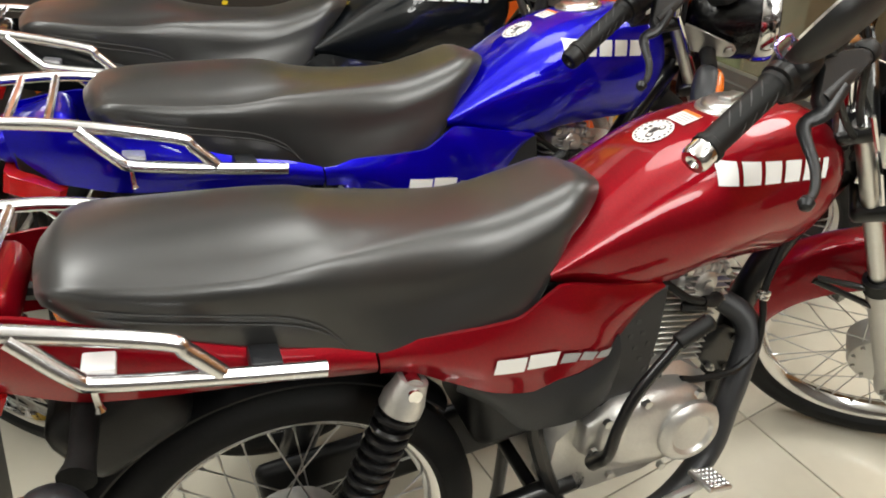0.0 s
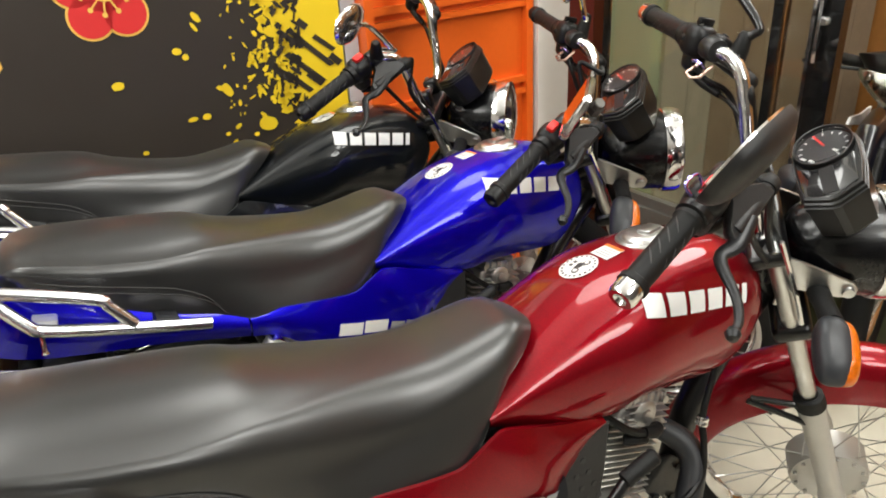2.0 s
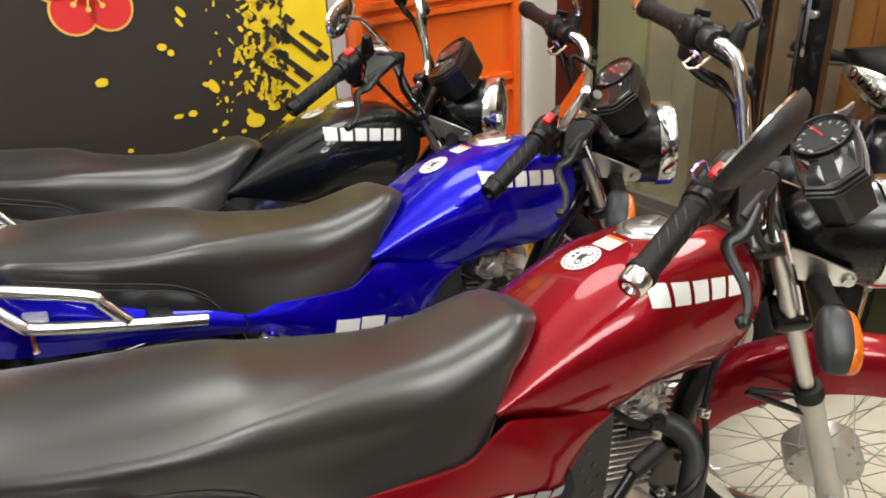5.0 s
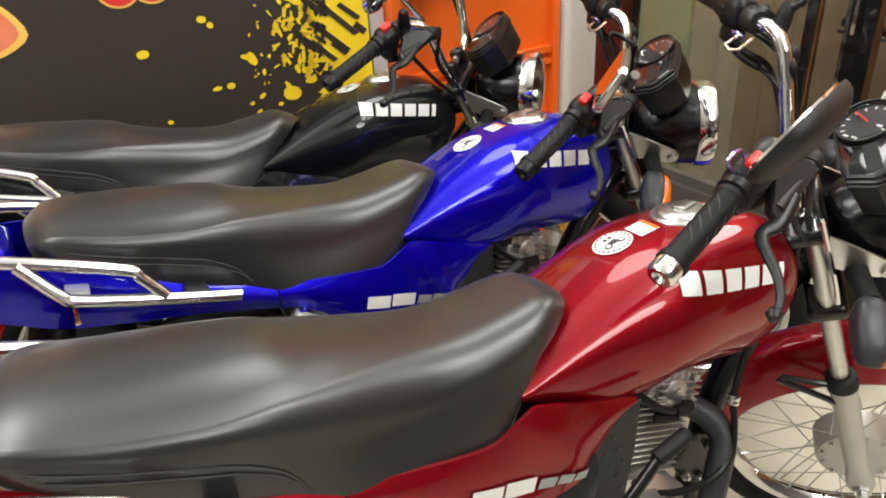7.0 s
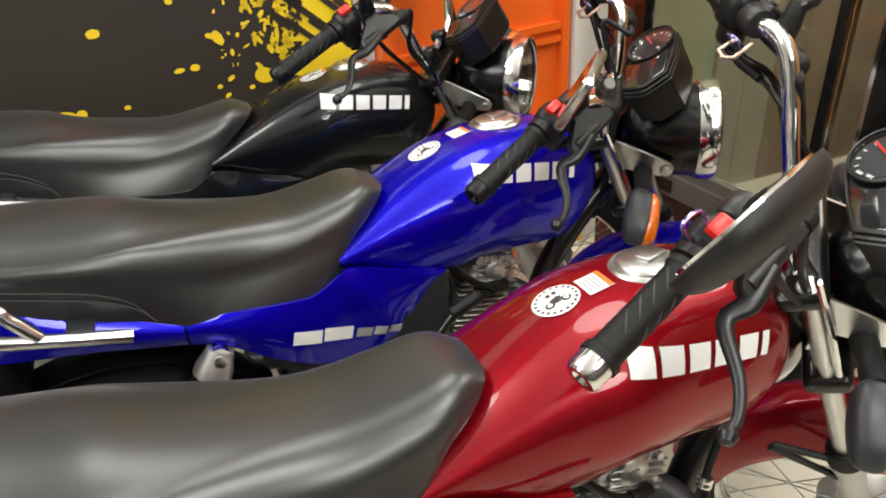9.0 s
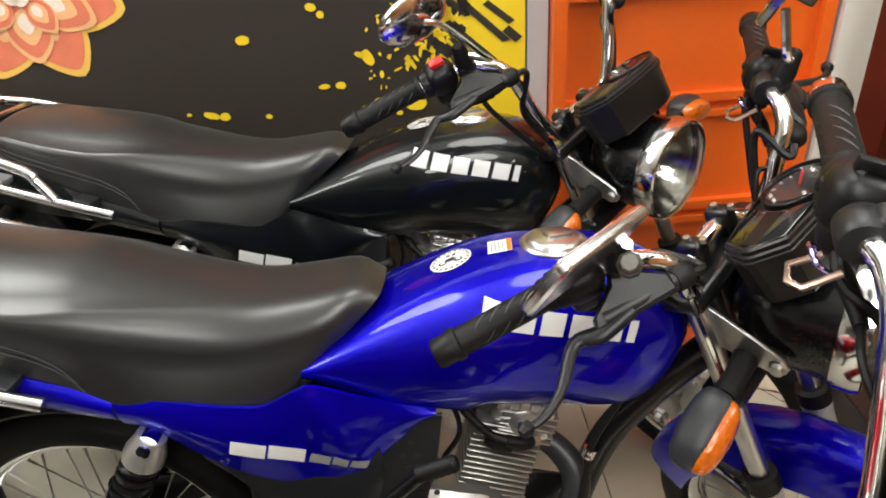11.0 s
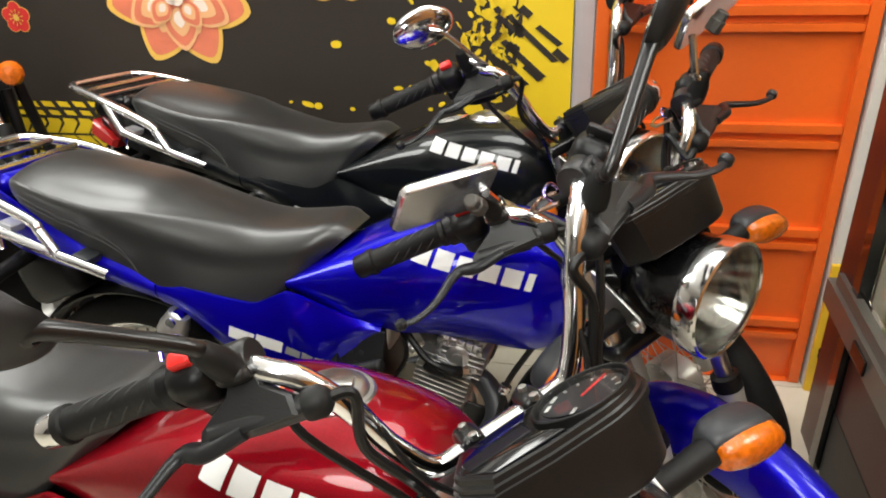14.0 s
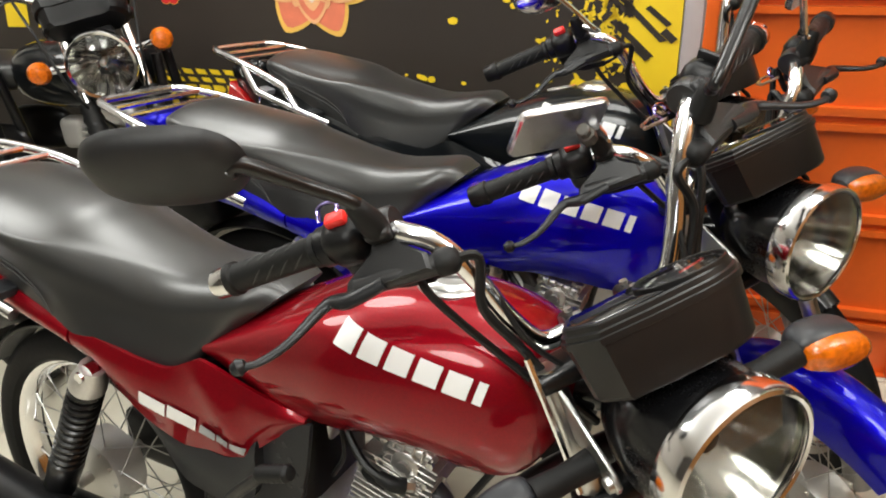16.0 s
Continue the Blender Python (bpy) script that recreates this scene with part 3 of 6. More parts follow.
def wheel(parent, name, centre, at, drum, label, k_size=1.0):
    """Hub, drum, rim, tyre and crossed spokes."""
    c = centre
    g = Geo()
    g.lathe([(-0.045, 0.0), (-0.045, 0.03), (-0.04, drum * 0.96), (-0.032, drum), (0.02, drum), (0.028, 0.05), (0.04, 0.045), (0.045, 0.0)], c, (0, 1, 0), 40)
    for k in range(12):
        a = k / 12 * 2 * math.pi
        g.lathe([(-0.047, 0.0), (-0.047, 0.004), (-0.04, 0.004)], c + Vector((math.cos(a) * drum * 0.86, 0, math.sin(a) * drum * 0.86)), (0, 1, 0), 8)
    g.lathe([(-0.075, 0.0), (-0.075, 0.011), (0.075, 0.011), (0.075, 0.0)], c, (0, 1, 0), 12)
    hub = part(name, g, ALLOY_PAINT, parent, label, at)
    z = k_size
    prof = [(-0.024, 0.241), (-0.021, 0.243), (-0.017, 0.24), (-0.014, 0.23), (-0.006, 0.222), (0.006, 0.222), (0.014, 0.23), (0.017, 0.24), (0.021, 0.243), (0.024, 0.241),
            (0.021, 0.233), (0.013, 0.224), (0.0, 0.2175), (-0.013, 0.224), (-0.021, 0.233), (-0.024, 0.241)]
    part("rim", Geo().lathe([(a, r * z) for a, r in prof], c, (0, 1, 0), 72), CHROME, hub, "chrome-plated spoked rim")
    tp = []
    for k in range(19):
        a = radians(-118 + 236 * k / 18)
        tp.append((0.038 * math.sin(a), 0.264 + 0.036 * math.cos(a) + (0.0018 if k % 3 == 1 and 4 < k < 15 else 0)))
    tp.append((0.02, 0.236))
    tp.append((-0.02, 0.236))
    tp.append(tp[0])
    part("tyre", Geo().lathe([(a, r * z) for a, r in tp], c, (0, 1, 0), 72), TYRE, hub, "black rubber road tyre")
    for k in range(36):
        a = 2 * math.pi * k / 36
        side = -1 if k % 2 else 1
        twist = radians(38) * (1 if (k // 2) % 2 else -1)
        p = c + Vector((math.cos(a + twist) * (drum * 0.93 if side < 0 else 0.048), 0.034 * side, math.sin(a + twist) * (drum * 0.93 if side < 0 else 0.048)))
        q = c + Vector((math.cos(a) * 0.218 * z, 0.004 * side, math.sin(a) * 0.218 * z))
        d = (q - p).normalized()
        part("spoke", Geo().tube([p, q - d * 0.016, q - d * 0.0155, q], [0.0013, 0.0013, 0.0024, 0.0024], 5, 0), STEEL, hub)
    return hub


def arc_guard(centre, r0, a0, a1, half, drop, n=36, m=10):
    """A mudguard: a curved sheet that follows the wheel."""
    g = Geo()
    rings = []
    for i in range(n + 1):
        t = i / n
        a = radians(a0 + (a1 - a0) * t)
        w = half * (0.72 + 0.28 * math.sin(math.pi * min(1, max(0, 0.08 + t * 0.84))))
        sec = []
        for k in range(m + 1):
            s = -1 + 2 * k / m
            sec.append((s * w, r0 - drop * abs(s) ** 3.2))
        for k in range(m, -1, -1):
            s = -1 + 2 * k / m
            sec.append((s * w * 0.97, r0 - 0.004 - drop * abs(s) ** 3.2))
        rings.append([centre + Vector((math.cos(a) * r, y, math.sin(a) * r)) for y, r in sec])
    return g.rings(rings)


def coil(p, q, r, wire, turns, n=10):
    p, q = Vector(p), Vector(q)
    d = (q - p).normalized()
    u = d.cross(Vector((0, 1, 0))).normalized()
    w = d.cross(u)
    pts = []
    for i in range(turns * 14 + 1):
        a = 2 * math.pi * i / 14
        pts.append(p.lerp(q, i / (turns * 14)) + u * (math.cos(a) * r) + w * (math.sin(a) * r))
    return Geo().tube(pts, wire, 7, 0)


def oval(cx, cy, rx, ry, n=28, power=2.0):
    out = []
    for k in range(n):
        a = 2 * math.pi * k / n
        c, s = math.cos(a), math.sin(a)
        out.append((cx + rx * math.copysign(abs(c) ** (2 / power), c), cy + ry * math.copysign(abs(s) ** (2 / power), s)))
    return out


def cushion(poly, place, ux, uy, depth, n=6, power=2.2, front=1.0, back=1.0):
    """A pillow-like body from an outline: swollen to both sides of its plane."""
    ux, uy, o = Vector(ux).normalized(), Vector(uy).normalized(), Vector(place)
    nn = ux.cross(uy)
    cx, cy = sum(p[0] for p in poly) / len(poly), sum(p[1] for p in poly) / len(poly)
    rings = []
    for k in range(-n, n + 1):
        h = math.sin(k / n * math.pi / 2)
        s = max(0.02, (1 - abs(h) ** power) ** (1 / power))
        rings.append([o + ux * (cx + (x - cx) * s) + uy * (cy + (y - cy) * s) + nn * (h * depth / 2 * (front if h > 0 else back)) for x, y in poly])
    return Geo().rings(rings)


def reflector_geo(o, steps, count=30, wave=0.0022):
    """A lamp bowl of many small flat mirrors, opening along x."""
    g = Geo()
    for k in range(count):
        r0, r1 = 2 * math.pi * k / count, 2 * math.pi * (k + 1) / count
        for ring, ((x0, q0), (x1, q1)) in enumerate(zip(steps, steps[1:])):
            tq = wave * math.sin(k * 2.3 + ring * 1.7)
            g.add([o + Vector((x0 + 0.002 + tq, q0 * math.cos(r0), q0 * math.sin(r0))), o + Vector((x0 + 0.002 - tq, q0 * math.cos(r1), q0 * math.sin(r1))), o + Vector((x1 - tq, q1 * math.cos(r1), q1 * math.sin(r1))), o + Vector((x1 + tq, q1 * math.cos(r0), q1 * math.sin(r0)))], [[0, 1, 2, 3]])
    return g


def motorcycle(paint, label, at, bar_shift=(0, 0, 0), mirrors="black", steer=-46.0, end_caps=CHROME, lamp_yaw=0.0):
    bike = thing("motorcycle", label, "motorcycle", "motorcycles in a row", at)
    body = PAINT[paint]
    turn = Matrix.Translation(HEAD) @ Matrix.Rotation(radians(steer), 4, AXIS) @ Matrix.Translation(-HEAD)
    V = Vector

    # fuel tank with its cap and labels
    tank = part("fuel_tank", tank_geo(), body, bike, paint + " metallic painted steel fuel tank")
    cz = 0.953
    g = Geo().lathe([(-0.006, 0.046), (0.002, 0.046), (0.005, 0.043), (0.005, 0.038), (0.009, 0.036), (0.012, 0.03), (0.0125, 0.0)], (0, 0, cz), (0, 0, 1), 40)
    cap = part("filler_cap", g, STEEL, tank, "round steel filler cap")
    part("cap_lid", Geo().box(pose(0.004, 0, cz + 0.014, 0, 0, 20), (0.036, 0.022, 0.007), 0.003), STEEL, cap)
    first = Vector((-0.098, 0.913))
    last = Vector((0.101, 0.874))
    step = (last - first) / 5.55
    for side in (-1, 1):
        for k in range(6):
            wide = 0.3 if k == 5 else 0.8
            p = first + step * k
            d = step * wide
            up = Vector((0.0035, 0.0134))
            part("emblem_bar", decal_on_tank([p - up, p + d - up, p + d + up, p + up], side), WHITE_DECAL, tank, "white bar of the maker's emblem")
    round_at = {"red": (-0.12, 0.004), "blue": (-0.138, -0.004), "black": (-0.088, -0.012)}[paint]
    seal = part("round_sticker", patch_on_top(oval(*round_at, 0.028, 0.028, 32)), WHITE_DECAL, tank, "round white dealer sticker")
    ringpts = oval(*round_at, 0.0255, 0.0255, 40)
    for k in range(0, 40, 2):
        a, b = ringpts[k], ringpts[(k + 1) % 40]
        mid = V(round_at)
        ia, ib = mid + (V(a) - mid) * 0.86, mid + (V(b) - mid) * 0.86
        part("sticker_tick", patch_on_top([a, b, tuple(ib), tuple(ia)], 0.0018), INK, seal)
    rx_, ry_ = round_at
    for dx in (-0.0105, 0.0105):
        tyre_mark = part("sticker_wheel", patch_on_top(oval(rx_ + dx, ry_ - 0.006, 0.0058, 0.0058, 14), 0.0019), INK, seal)
        part("wheel_middle", patch_on_top(oval(rx_ + dx, ry_ - 0.006, 0.0034, 0.0034, 12), 0.0024), WHITE_DECAL, tyre_mark)
    part("sticker_sketch", patch_on_top([(rx_ - 0.009, ry_ + 0.001), (rx_ - 0.004, ry_ - 0.007), (rx_ + 0.004, ry_ - 0.007), (rx_ + 0.007, ry_ + 0.001), (rx_ + 0.002, ry_ + 0.004), (rx_ - 0.004, ry_ + 0.002)], 0.0026), INK, seal)
    for dx in (-0.004, 0.004):
        part("sticker_mark", patch_on_top([(rx_ + dx - 0.0025, ry_ + 0.009), (rx_ + dx + 0.0025, ry_ + 0.009), (rx_ + dx + 0.0025, ry_ + 0.0155), (rx_ + dx - 0.0025, ry_ + 0.0155)], 0.0018), INK, seal)
    note = part("warning_label", patch_on_top([(-0.088, -0.019), (-0.056, -0.019), (-0.056, 0.019), (-0.088, 0.019)]), WHITE_DECAL, tank, "white and orange notice sticker")
    part("label_band", patch_on_top([(-0.063, -0.0185), (-0.0565, -0.0185), (-0.0565, 0.0185), (-0.063, 0.0185)], 0.0019), ORANGE_INK, note)
    for k in range(4):
        part("text_bar", patch_on_top([(-0.084 + k * 0.005, -0.016), (-0.082 + k * 0.005, -0.016), (-0.082 + k * 0.005, 0.013), (-0.084 + k * 0.005, 0.013)], 0.0018), GREY_DECAL, note)

    # saddle
    saddle = part("seat", seat_geo(), VINYL, bike, "long black vinyl saddle", sharp=60)
    for drop in (0.0, 0.012):
        line = [(-0.885, 0.958), (-0.84, 0.942), (-0.78, 0.922), (-0.71, 0.9), (-0.67, 0.885), (-0.635, 0.862), (-0.615, 0.836)]
        for s in (-1, 1):
            pts = []
            for x, z in line:
                u = (x + 0.9) / 0.6
                pts.append((x + drop * 0.5, s * (SEAT_WIDE(u) * 0.998 + 0.0002), z - drop))
            part("stitching", Geo().tube(pts, 0.0011, 6, 6), STITCH, saddle)

    # covers and tail
    cov, tail = cover_geo(), shell(span(-1.02, -0.578, 36), TAIL_UP, TAIL_LOW, TAIL_WIDE, 0.006, 8, 0.01, 0.008)
    for side, mk in ((-1, lambda q: q), (1, mirrored)):
        c = part("side_cover", mk(cov), body, bike)
        part("tail_cover", mk(tail), body, bike)
        if side < 0:
            for x0, x1, z0, z1, m_ in ((-0.436, -0.392, 0.726, 0.748, WHITE_DECAL), (-0.388, -0.342, 0.714, 0.736, WHITE_DECAL), (-0.336, -0.31, 0.7, 0.715, GREY_DECAL), (-0.306, -0.286, 0.694, 0.709, GREY_DECAL), (-0.282, -0.26, 0.69, 0.703, GREY_DECAL)):
                verts, n = [], 5
                for k in range(n + 1):
                    for j in range(3):
                        x = x0 + (x1 - x0) * k / n + 0.006 * j / 2
                        z = z0 - 0.012 * k / n * (x1 - x0) / 0.04 + (z1 - z0) * j / 2
                        a, b = COVER_UP(x), COVER_LOW(x)
                        t = (z - a) / (b - a)
                        ridge = -0.33 + (0.81 - z) * 0.55
                        y = COVER_WIDE(x) + 0.008 * math.sin(math.pi * min(1, t * 1.05)) - 0.004 * t * t + 0.007 * math.exp(-((x - ridge) / 0.025) ** 2) * min(1, max(0, (0.82 - z) / 0.05))
                        verts.append(V((x, -y - 0.0032, z)))
                part("model_emblem", Geo().add(verts, [[k * 3 + j, (k + 1) * 3 + j, (k + 1) * 3 + j + 1, k * 3 + j + 1] for k in range(n) for j in range(2)]), m_, c, "pale block of the model emblem")
    part("tail_centre", Geo().box(pose(-0.985, 0, 0.932, 0, -10, 0), (0.12, 0.15, 0.05), 0.02, 4), body, bike)
    lamp = part("tail_light", Geo().prism([(-1.036, 0.9), (-1.0, 0.884), (-0.963, 0.85), (-0.976, 0.829), (-1.02, 0.842), (-1.048, 0.868)], (0, 0, 0), (1, 0, 0), (0, 0, 1), 0.19, 0.01), RED_LENS, bike, "red plastic tail light")
    part("lamp_housing", Geo().box(pose(-0.99, 0, 0.9, 0, -8, 0), (0.06, 0.165, 0.075), 0.015, 3), PLASTIC, lamp)

    # chrome carrier behind the saddle
    rail = Geo()
    for s in (-1, 1):
        rail.tube([(-0.64, 0.168 * s, 0.832), (-0.74, 0.168 * s, 0.858), (-0.852, 0.168 * s, 0.89), (-0.875, 0.168 * s, 0.905), (-0.915, 0.16 * s, 0.958)], 0.0095, 12, 5)
    rail.tube([(-0.744, -0.168, 0.864), (-0.77, -0.168, 0.9), (-0.79, -0.166, 0.918), (-0.92, -0.155, 0.963), (-1.03, -0.125, 0.984), (-1.056, -0.108, 0.987), (-1.064, -0.08, 0.988), (-1.064, 0.08, 0.988), (-1.056, 0.108, 0.987), (-1.03, 0.125, 0.984), (-0.92, 0.155, 0.963), (-0.79, 0.166, 0.918), (-0.77, 0.168, 0.9), (-0.744, 0.168, 0.864)], 0.0095, 12, 6)
    for x, z, w in ((-1.0, 0.98, 0.135), (-0.95, 0.97, 0.148)):
        rail.tube([(x, -w, z), (x, w, z)], 0.0065, 8, 0)
    rack = part("rear_carrier", rail, SATIN_CHROME, bike, "chromed tube carrier behind the saddle")
    for s in (-1, 1):
        part("hook", Geo().tube([(-0.862, 0.166 * s, 0.886), (-0.864, 0.166 * s, 0.862), (-0.864, 0.166 * s, 0.858)], [0.004, 0.004, 0.006], 8, 0), CHROME, rack)

    # rear wheel, guard, swinging arm, chain case and dampers
    wheel(bike, "rear_wheel", REAR_AXLE, None, 0.074, "rear wheel with silver drum hub", 0.95)
    for s in (-1, 1):
        part("carrier_sleeve", Geo().box(pose(-0.855, 0.146 * s, 0.896, 0, 14, 0), (0.032, 0.034, 0.015), 0.003, 2), WHITE_DECAL if paint == "red" else GREY_DECAL, rack, "pale plastic sleeve")
        part("carrier_strap", Geo().box(pose(-0.7, 0.146 * s, 0.85, 0, 14, 0), (0.034, 0.04, 0.016), 0.003, 2), GREY_PLASTIC, rack)
    part("rear_mudguard", arc_guard(REAR_AXLE, 0.315, 35, 150, 0.042, 0.012), PLASTIC, bike)
    part("inner_fender", Geo().box(pose(-0.875, 0, 0.762, 0, -24, 0), (0.15, 0.17, 0.11), 0.03, 3), PLASTIC, bike)
    part("mud_flap", Geo().prism([(-0.07, 0), (0.07, 0), (0.062, -0.25), (-0.062, -0.25)], (-1.02, 0, 0.83), (0, 1, 0), (0.2, 0, 1), 0.006, 0.001), PLASTIC, bike)
    part("plate_bracket", Geo().tube([(-0.98, -0.05, 0.86), (-1.06, -0.05, 0.78), (-1.07, 0.05, 0.78), (-0.98, 0.05, 0.86)], 0.005, 8, 4), STEEL, bike)
    arm = Geo()
    for s in (-1, 1):
        arm.tube([(-0.3, 0.085 * s, 0.43), (-0.755, 0.1 * s, 0.425)], 0.017, 10, 0)
    arm.tube([(-0.3, -0.09, 0.43), (-0.3, 0.09, 0.43)], 0.022, 12, 0)
    part("swinging_arm", arm, FRAME_BLACK, bike)
    part("chain_case", Geo().box(pose(-0.53, 0.085, 0.44, 0, 0, 0), (0.46, 0.03, 0.11), 0.02, 3), PLASTIC, bike)
    for s in (-1, 1):
        top, low = V((-0.543, 0.128 * s, 0.742)), V((-0.7, 0.122 * s, 0.455))
        d = (low - top).normalized()
        shock = part("rear_damper", Geo().lathe([(0.03, 0.0), (0.03, 0.017), (0.27, 0.017), (0.32, 0.012), (0.33, 0.0)], top, d, 16), DARK_STEEL, bike)
        part("damper_head", Geo().lathe([(0.0, 0.0), (0.0, 0.02), (0.018, 0.024), (0.03, 0.028), (0.045, 0.0285), (0.048, 0.025), (0.048, 0.0)], top - d * 0.012, d, 28), ALLOY, shock, "silver upper collar")
        part("damper_bolt", Geo().lathe([(-0.024, 0.0), (-0.024, 0.009), (-0.012, 0.011), (-0.012, 0.017), (0.026, 0.017), (0.026, 0.0)], top, (0, -s, 0), 14), CHROME, shock)
        part("spring", coil(top + d * 0.04, low - d * 0.07, 0.0235, 0.0052, 13), FRAME_BLACK, shock, "black coil spring")
        part("lower_sleeve", Geo().lathe([(0.0, 0.027), (0.006, 0.029), (0.08, 0.027), (0.1, 0.018), (0.1, 0.0)], low - d * 0.1, d, 20), FRAME_BLACK, shock)

    # rear turn signals on rubber stalks
    for s in (-1, 1):
        sig = part("rear_turn_signal", Geo().tube([(-0.895, 0.06 * s, 0.815), (-0.9, 0.15 * s, 0.8), (-0.905, 0.18 * s, 0.795)], [0.016, 0.014, 0.02], 12, 3), RUBBER, bike)
        part("signal_body", cushion(oval(0, 0, 0.034, 0.05, 24, 2.3), (-0.925, 0.215 * s, 0.775), (0, 1, 0.25 * s), (-0.1, 0, 1), 0.07), GREY_PLASTIC, sig)
        part("signal_lens", cushion(oval(0, 0, 0.031, 0.046, 24, 2.3), (-0.945, 0.217 * s, 0.775), (0, 1, 0.25 * s), (-0.1, 0, 1), 0.05), AMBER, sig, "amber plastic lens")

    # frame tubes under tank and saddle
    fr = Geo()
    fr.tube([(0.21, 0, 0.93), (0.235, 0, 0.86), (0.26, 0, 0.79)], 0.03, 16, 0)
    fr.tube([(0.225, 0, 0.86), (-0.05, 0, 0.835), (-0.35, 0, 0.8)], 0.024, 12, 4)
    fr.tube([(0.235, 0, 0.8), (0.14, 0, 0.71), (0.075, 0, 0.62), (0.03, 0, 0.48), (0.0, 0, 0.36), (-0.05, 0, 0.31)], 0.023, 14, 5)
    for s in (-1, 1):
        fr.tube([(-0.3, 0.07 * s, 0.8), (-0.55, 0.09 * s, 0.79), (-0.95, 0.07 * s, 0.89)], 0.012, 8, 3)
        fr.tube([(-0.35, 0.07 * s, 0.79), (-0.36, 0.09 * s, 0.55), (-0.31, 0.09 * s, 0.34)], 0.013, 8, 3)
    part("frame", fr, FRAME_BLACK, bike, "black painted tube frame")
    low = shell(span(-0.48, -0.24, 20), table([(-0.48, 0.73), (-0.41, 0.69), (-0.33, 0.665), (-0.28, 0.67), (-0.24, 0.71)]), table([(-0.48, 0.7), (-0.433, 0.655), (-0.394, 0.6), (-0.36, 0.586), (-0.288, 0.583), (-0.252, 0.615), (-0.24, 0.65)]), lambda x: 0.115, 0.05, 5, 0.006)
    for mk in (lambda q: q, mirrored):
        part("lower_cover", mk(low), GREY_PLASTIC, bike, "dull black plastic lower cover")
    part("air_box", Geo().box(pose(-0.315, 0, 0.66), (0.27, 0.17, 0.24), 0.03, 3), PLASTIC, bike)
    guard = part("perforated_guard", Geo().prism([(-0.24, 0.75), (-0.155, 0.755), (-0.165, 0.68), (-0.195, 0.56), (-0.235, 0.545), (-0.28, 0.6)], (0, -0.098, 0), (1, 0, 0), (0, 0, 1), 0.008, 0.002), GREY_PLASTIC, bike, "dull black plastic guard with small holes")
    for i in range(2):
        for j in range(6):
            part("guard_hole", Geo().lathe([(0.0, 0.0046), (0.0012, 0.0042), (0.0013, 0.0)], (-0.205 + 0.02 * i - 0.008 * (j - 3), -0.1018, 0.6 + 0.022 * j), (0, -1, 0), 10), DIAL, guard)

    # engine
    crank = Geo()
    prof = [(-0.36, 0.47), (-0.345, 0.53), (-0.28, 0.58), (-0.19, 0.6), (-0.1, 0.585), (-0.05, 0.54), (-0.045, 0.47), (-0.09, 0.41), (-0.17, 0.385), (-0.29, 0.39), (-0.345, 0.42)]
    crank.prism(prof, (0, 0, 0), (1, 0, 0), (0, 0, 1), 0.18, 0.02)
    eng = part("engine", crank, ALLOY, bike, "air-cooled silver alloy engine")
    part("clutch_cover", cushion([(-0.3, 0.51), (-0.29, 0.56), (-0.245, 0.587), (-0.17, 0.588), (-0.115, 0.575), (-0.078, 0.54), (-0.078, 0.49), (-0.11, 0.455), (-0.17, 0.443), (-0.255, 0.46)], (0, -0.095, 0), (1, 0, 0), (0, 0, 1), 0.08, 5, 3.5), ALLOY, eng)
    part("round_cover", Geo().lathe([(0.0, 0.053), (0.008, 0.053), (0.015, 0.047), (0.017, 0.036), (0.012, 0.031), (0.012, 0.0)], (-0.128, -0.132, 0.508), (0, -1, 0), 36), ALLOY, eng, "round silver oil filter cover")
    part("left_cover", Geo().lathe([(0.0, 0.075), (0.02, 0.073), (0.032, 0.06), (0.034, 0.0)], (-0.12, 0.1, 0.5), (0, 1, 0), 32), ALLOY, eng)
    for bx, bz in ((-0.287, 0.525), (-0.265, 0.572), (-0.2, 0.583), (-0.11, 0.568), (-0.084, 0.53), (-0.1, 0.465), (-0.17, 0.449), (-0.26, 0.468)):
        part("cover_bolt", Geo().lathe([(0, 0.007), (0.008, 0.007), (0.009, 0.0)], (bx, -0.128, bz), (0, -1, 0), 6), STEEL, eng)
    tilt = Matrix.Translation((-0.103, 0.006, 0.54)) @ Matrix.Rotation(radians(15), 4, "Y")
    part("cylinder", Geo().lathe([(0.0, 0.036), (0.15, 0.036)], tilt @ V((0, 0, 0)), tilt.to_3x3() @ V((0, 0, 1)), 24, True), CAST_DARK, eng)
    for k in range(13):
        part("cooling_fin", Geo().box(tilt @ pose(0, 0, 0.03 + k * 0.0102), (0.1 + 0.003 * (k % 2), 0.11, 0.0026), 0.0012, 1), FIN, eng)
    head = part("cylinder_head", Geo().box(tilt @ pose(0.014, 0, 0.158), (0.084, 0.084, 0.04), 0.012, 3), ALLOY, eng)
    for k in range(5):
        part("head_fin", Geo().box(tilt @ pose(0.024, 0, 0.135 + k * 0.011), (0.082, 0.106, 0.003), 0.0014, 1), ALLOY, eng)
    for k in range(4):
        part("tappet_cap", Geo().lathe([(0, 0.012), (0.008, 0.012), (0.01, 0.008), (0.01, 0)], tilt @ V((-0.016 + 0.06 * (k % 2), -0.03 + 0.06 * (k // 2), 0.194)), tilt.to_3x3() @ V((0, 0, 1)), 6), ALLOY, eng)
    part("rocker_cover", Geo().box(tilt @ pose(0.014, 0, 0.186), (0.08, 0.094, 0.02), 0.009, 3), ALLOY, eng)
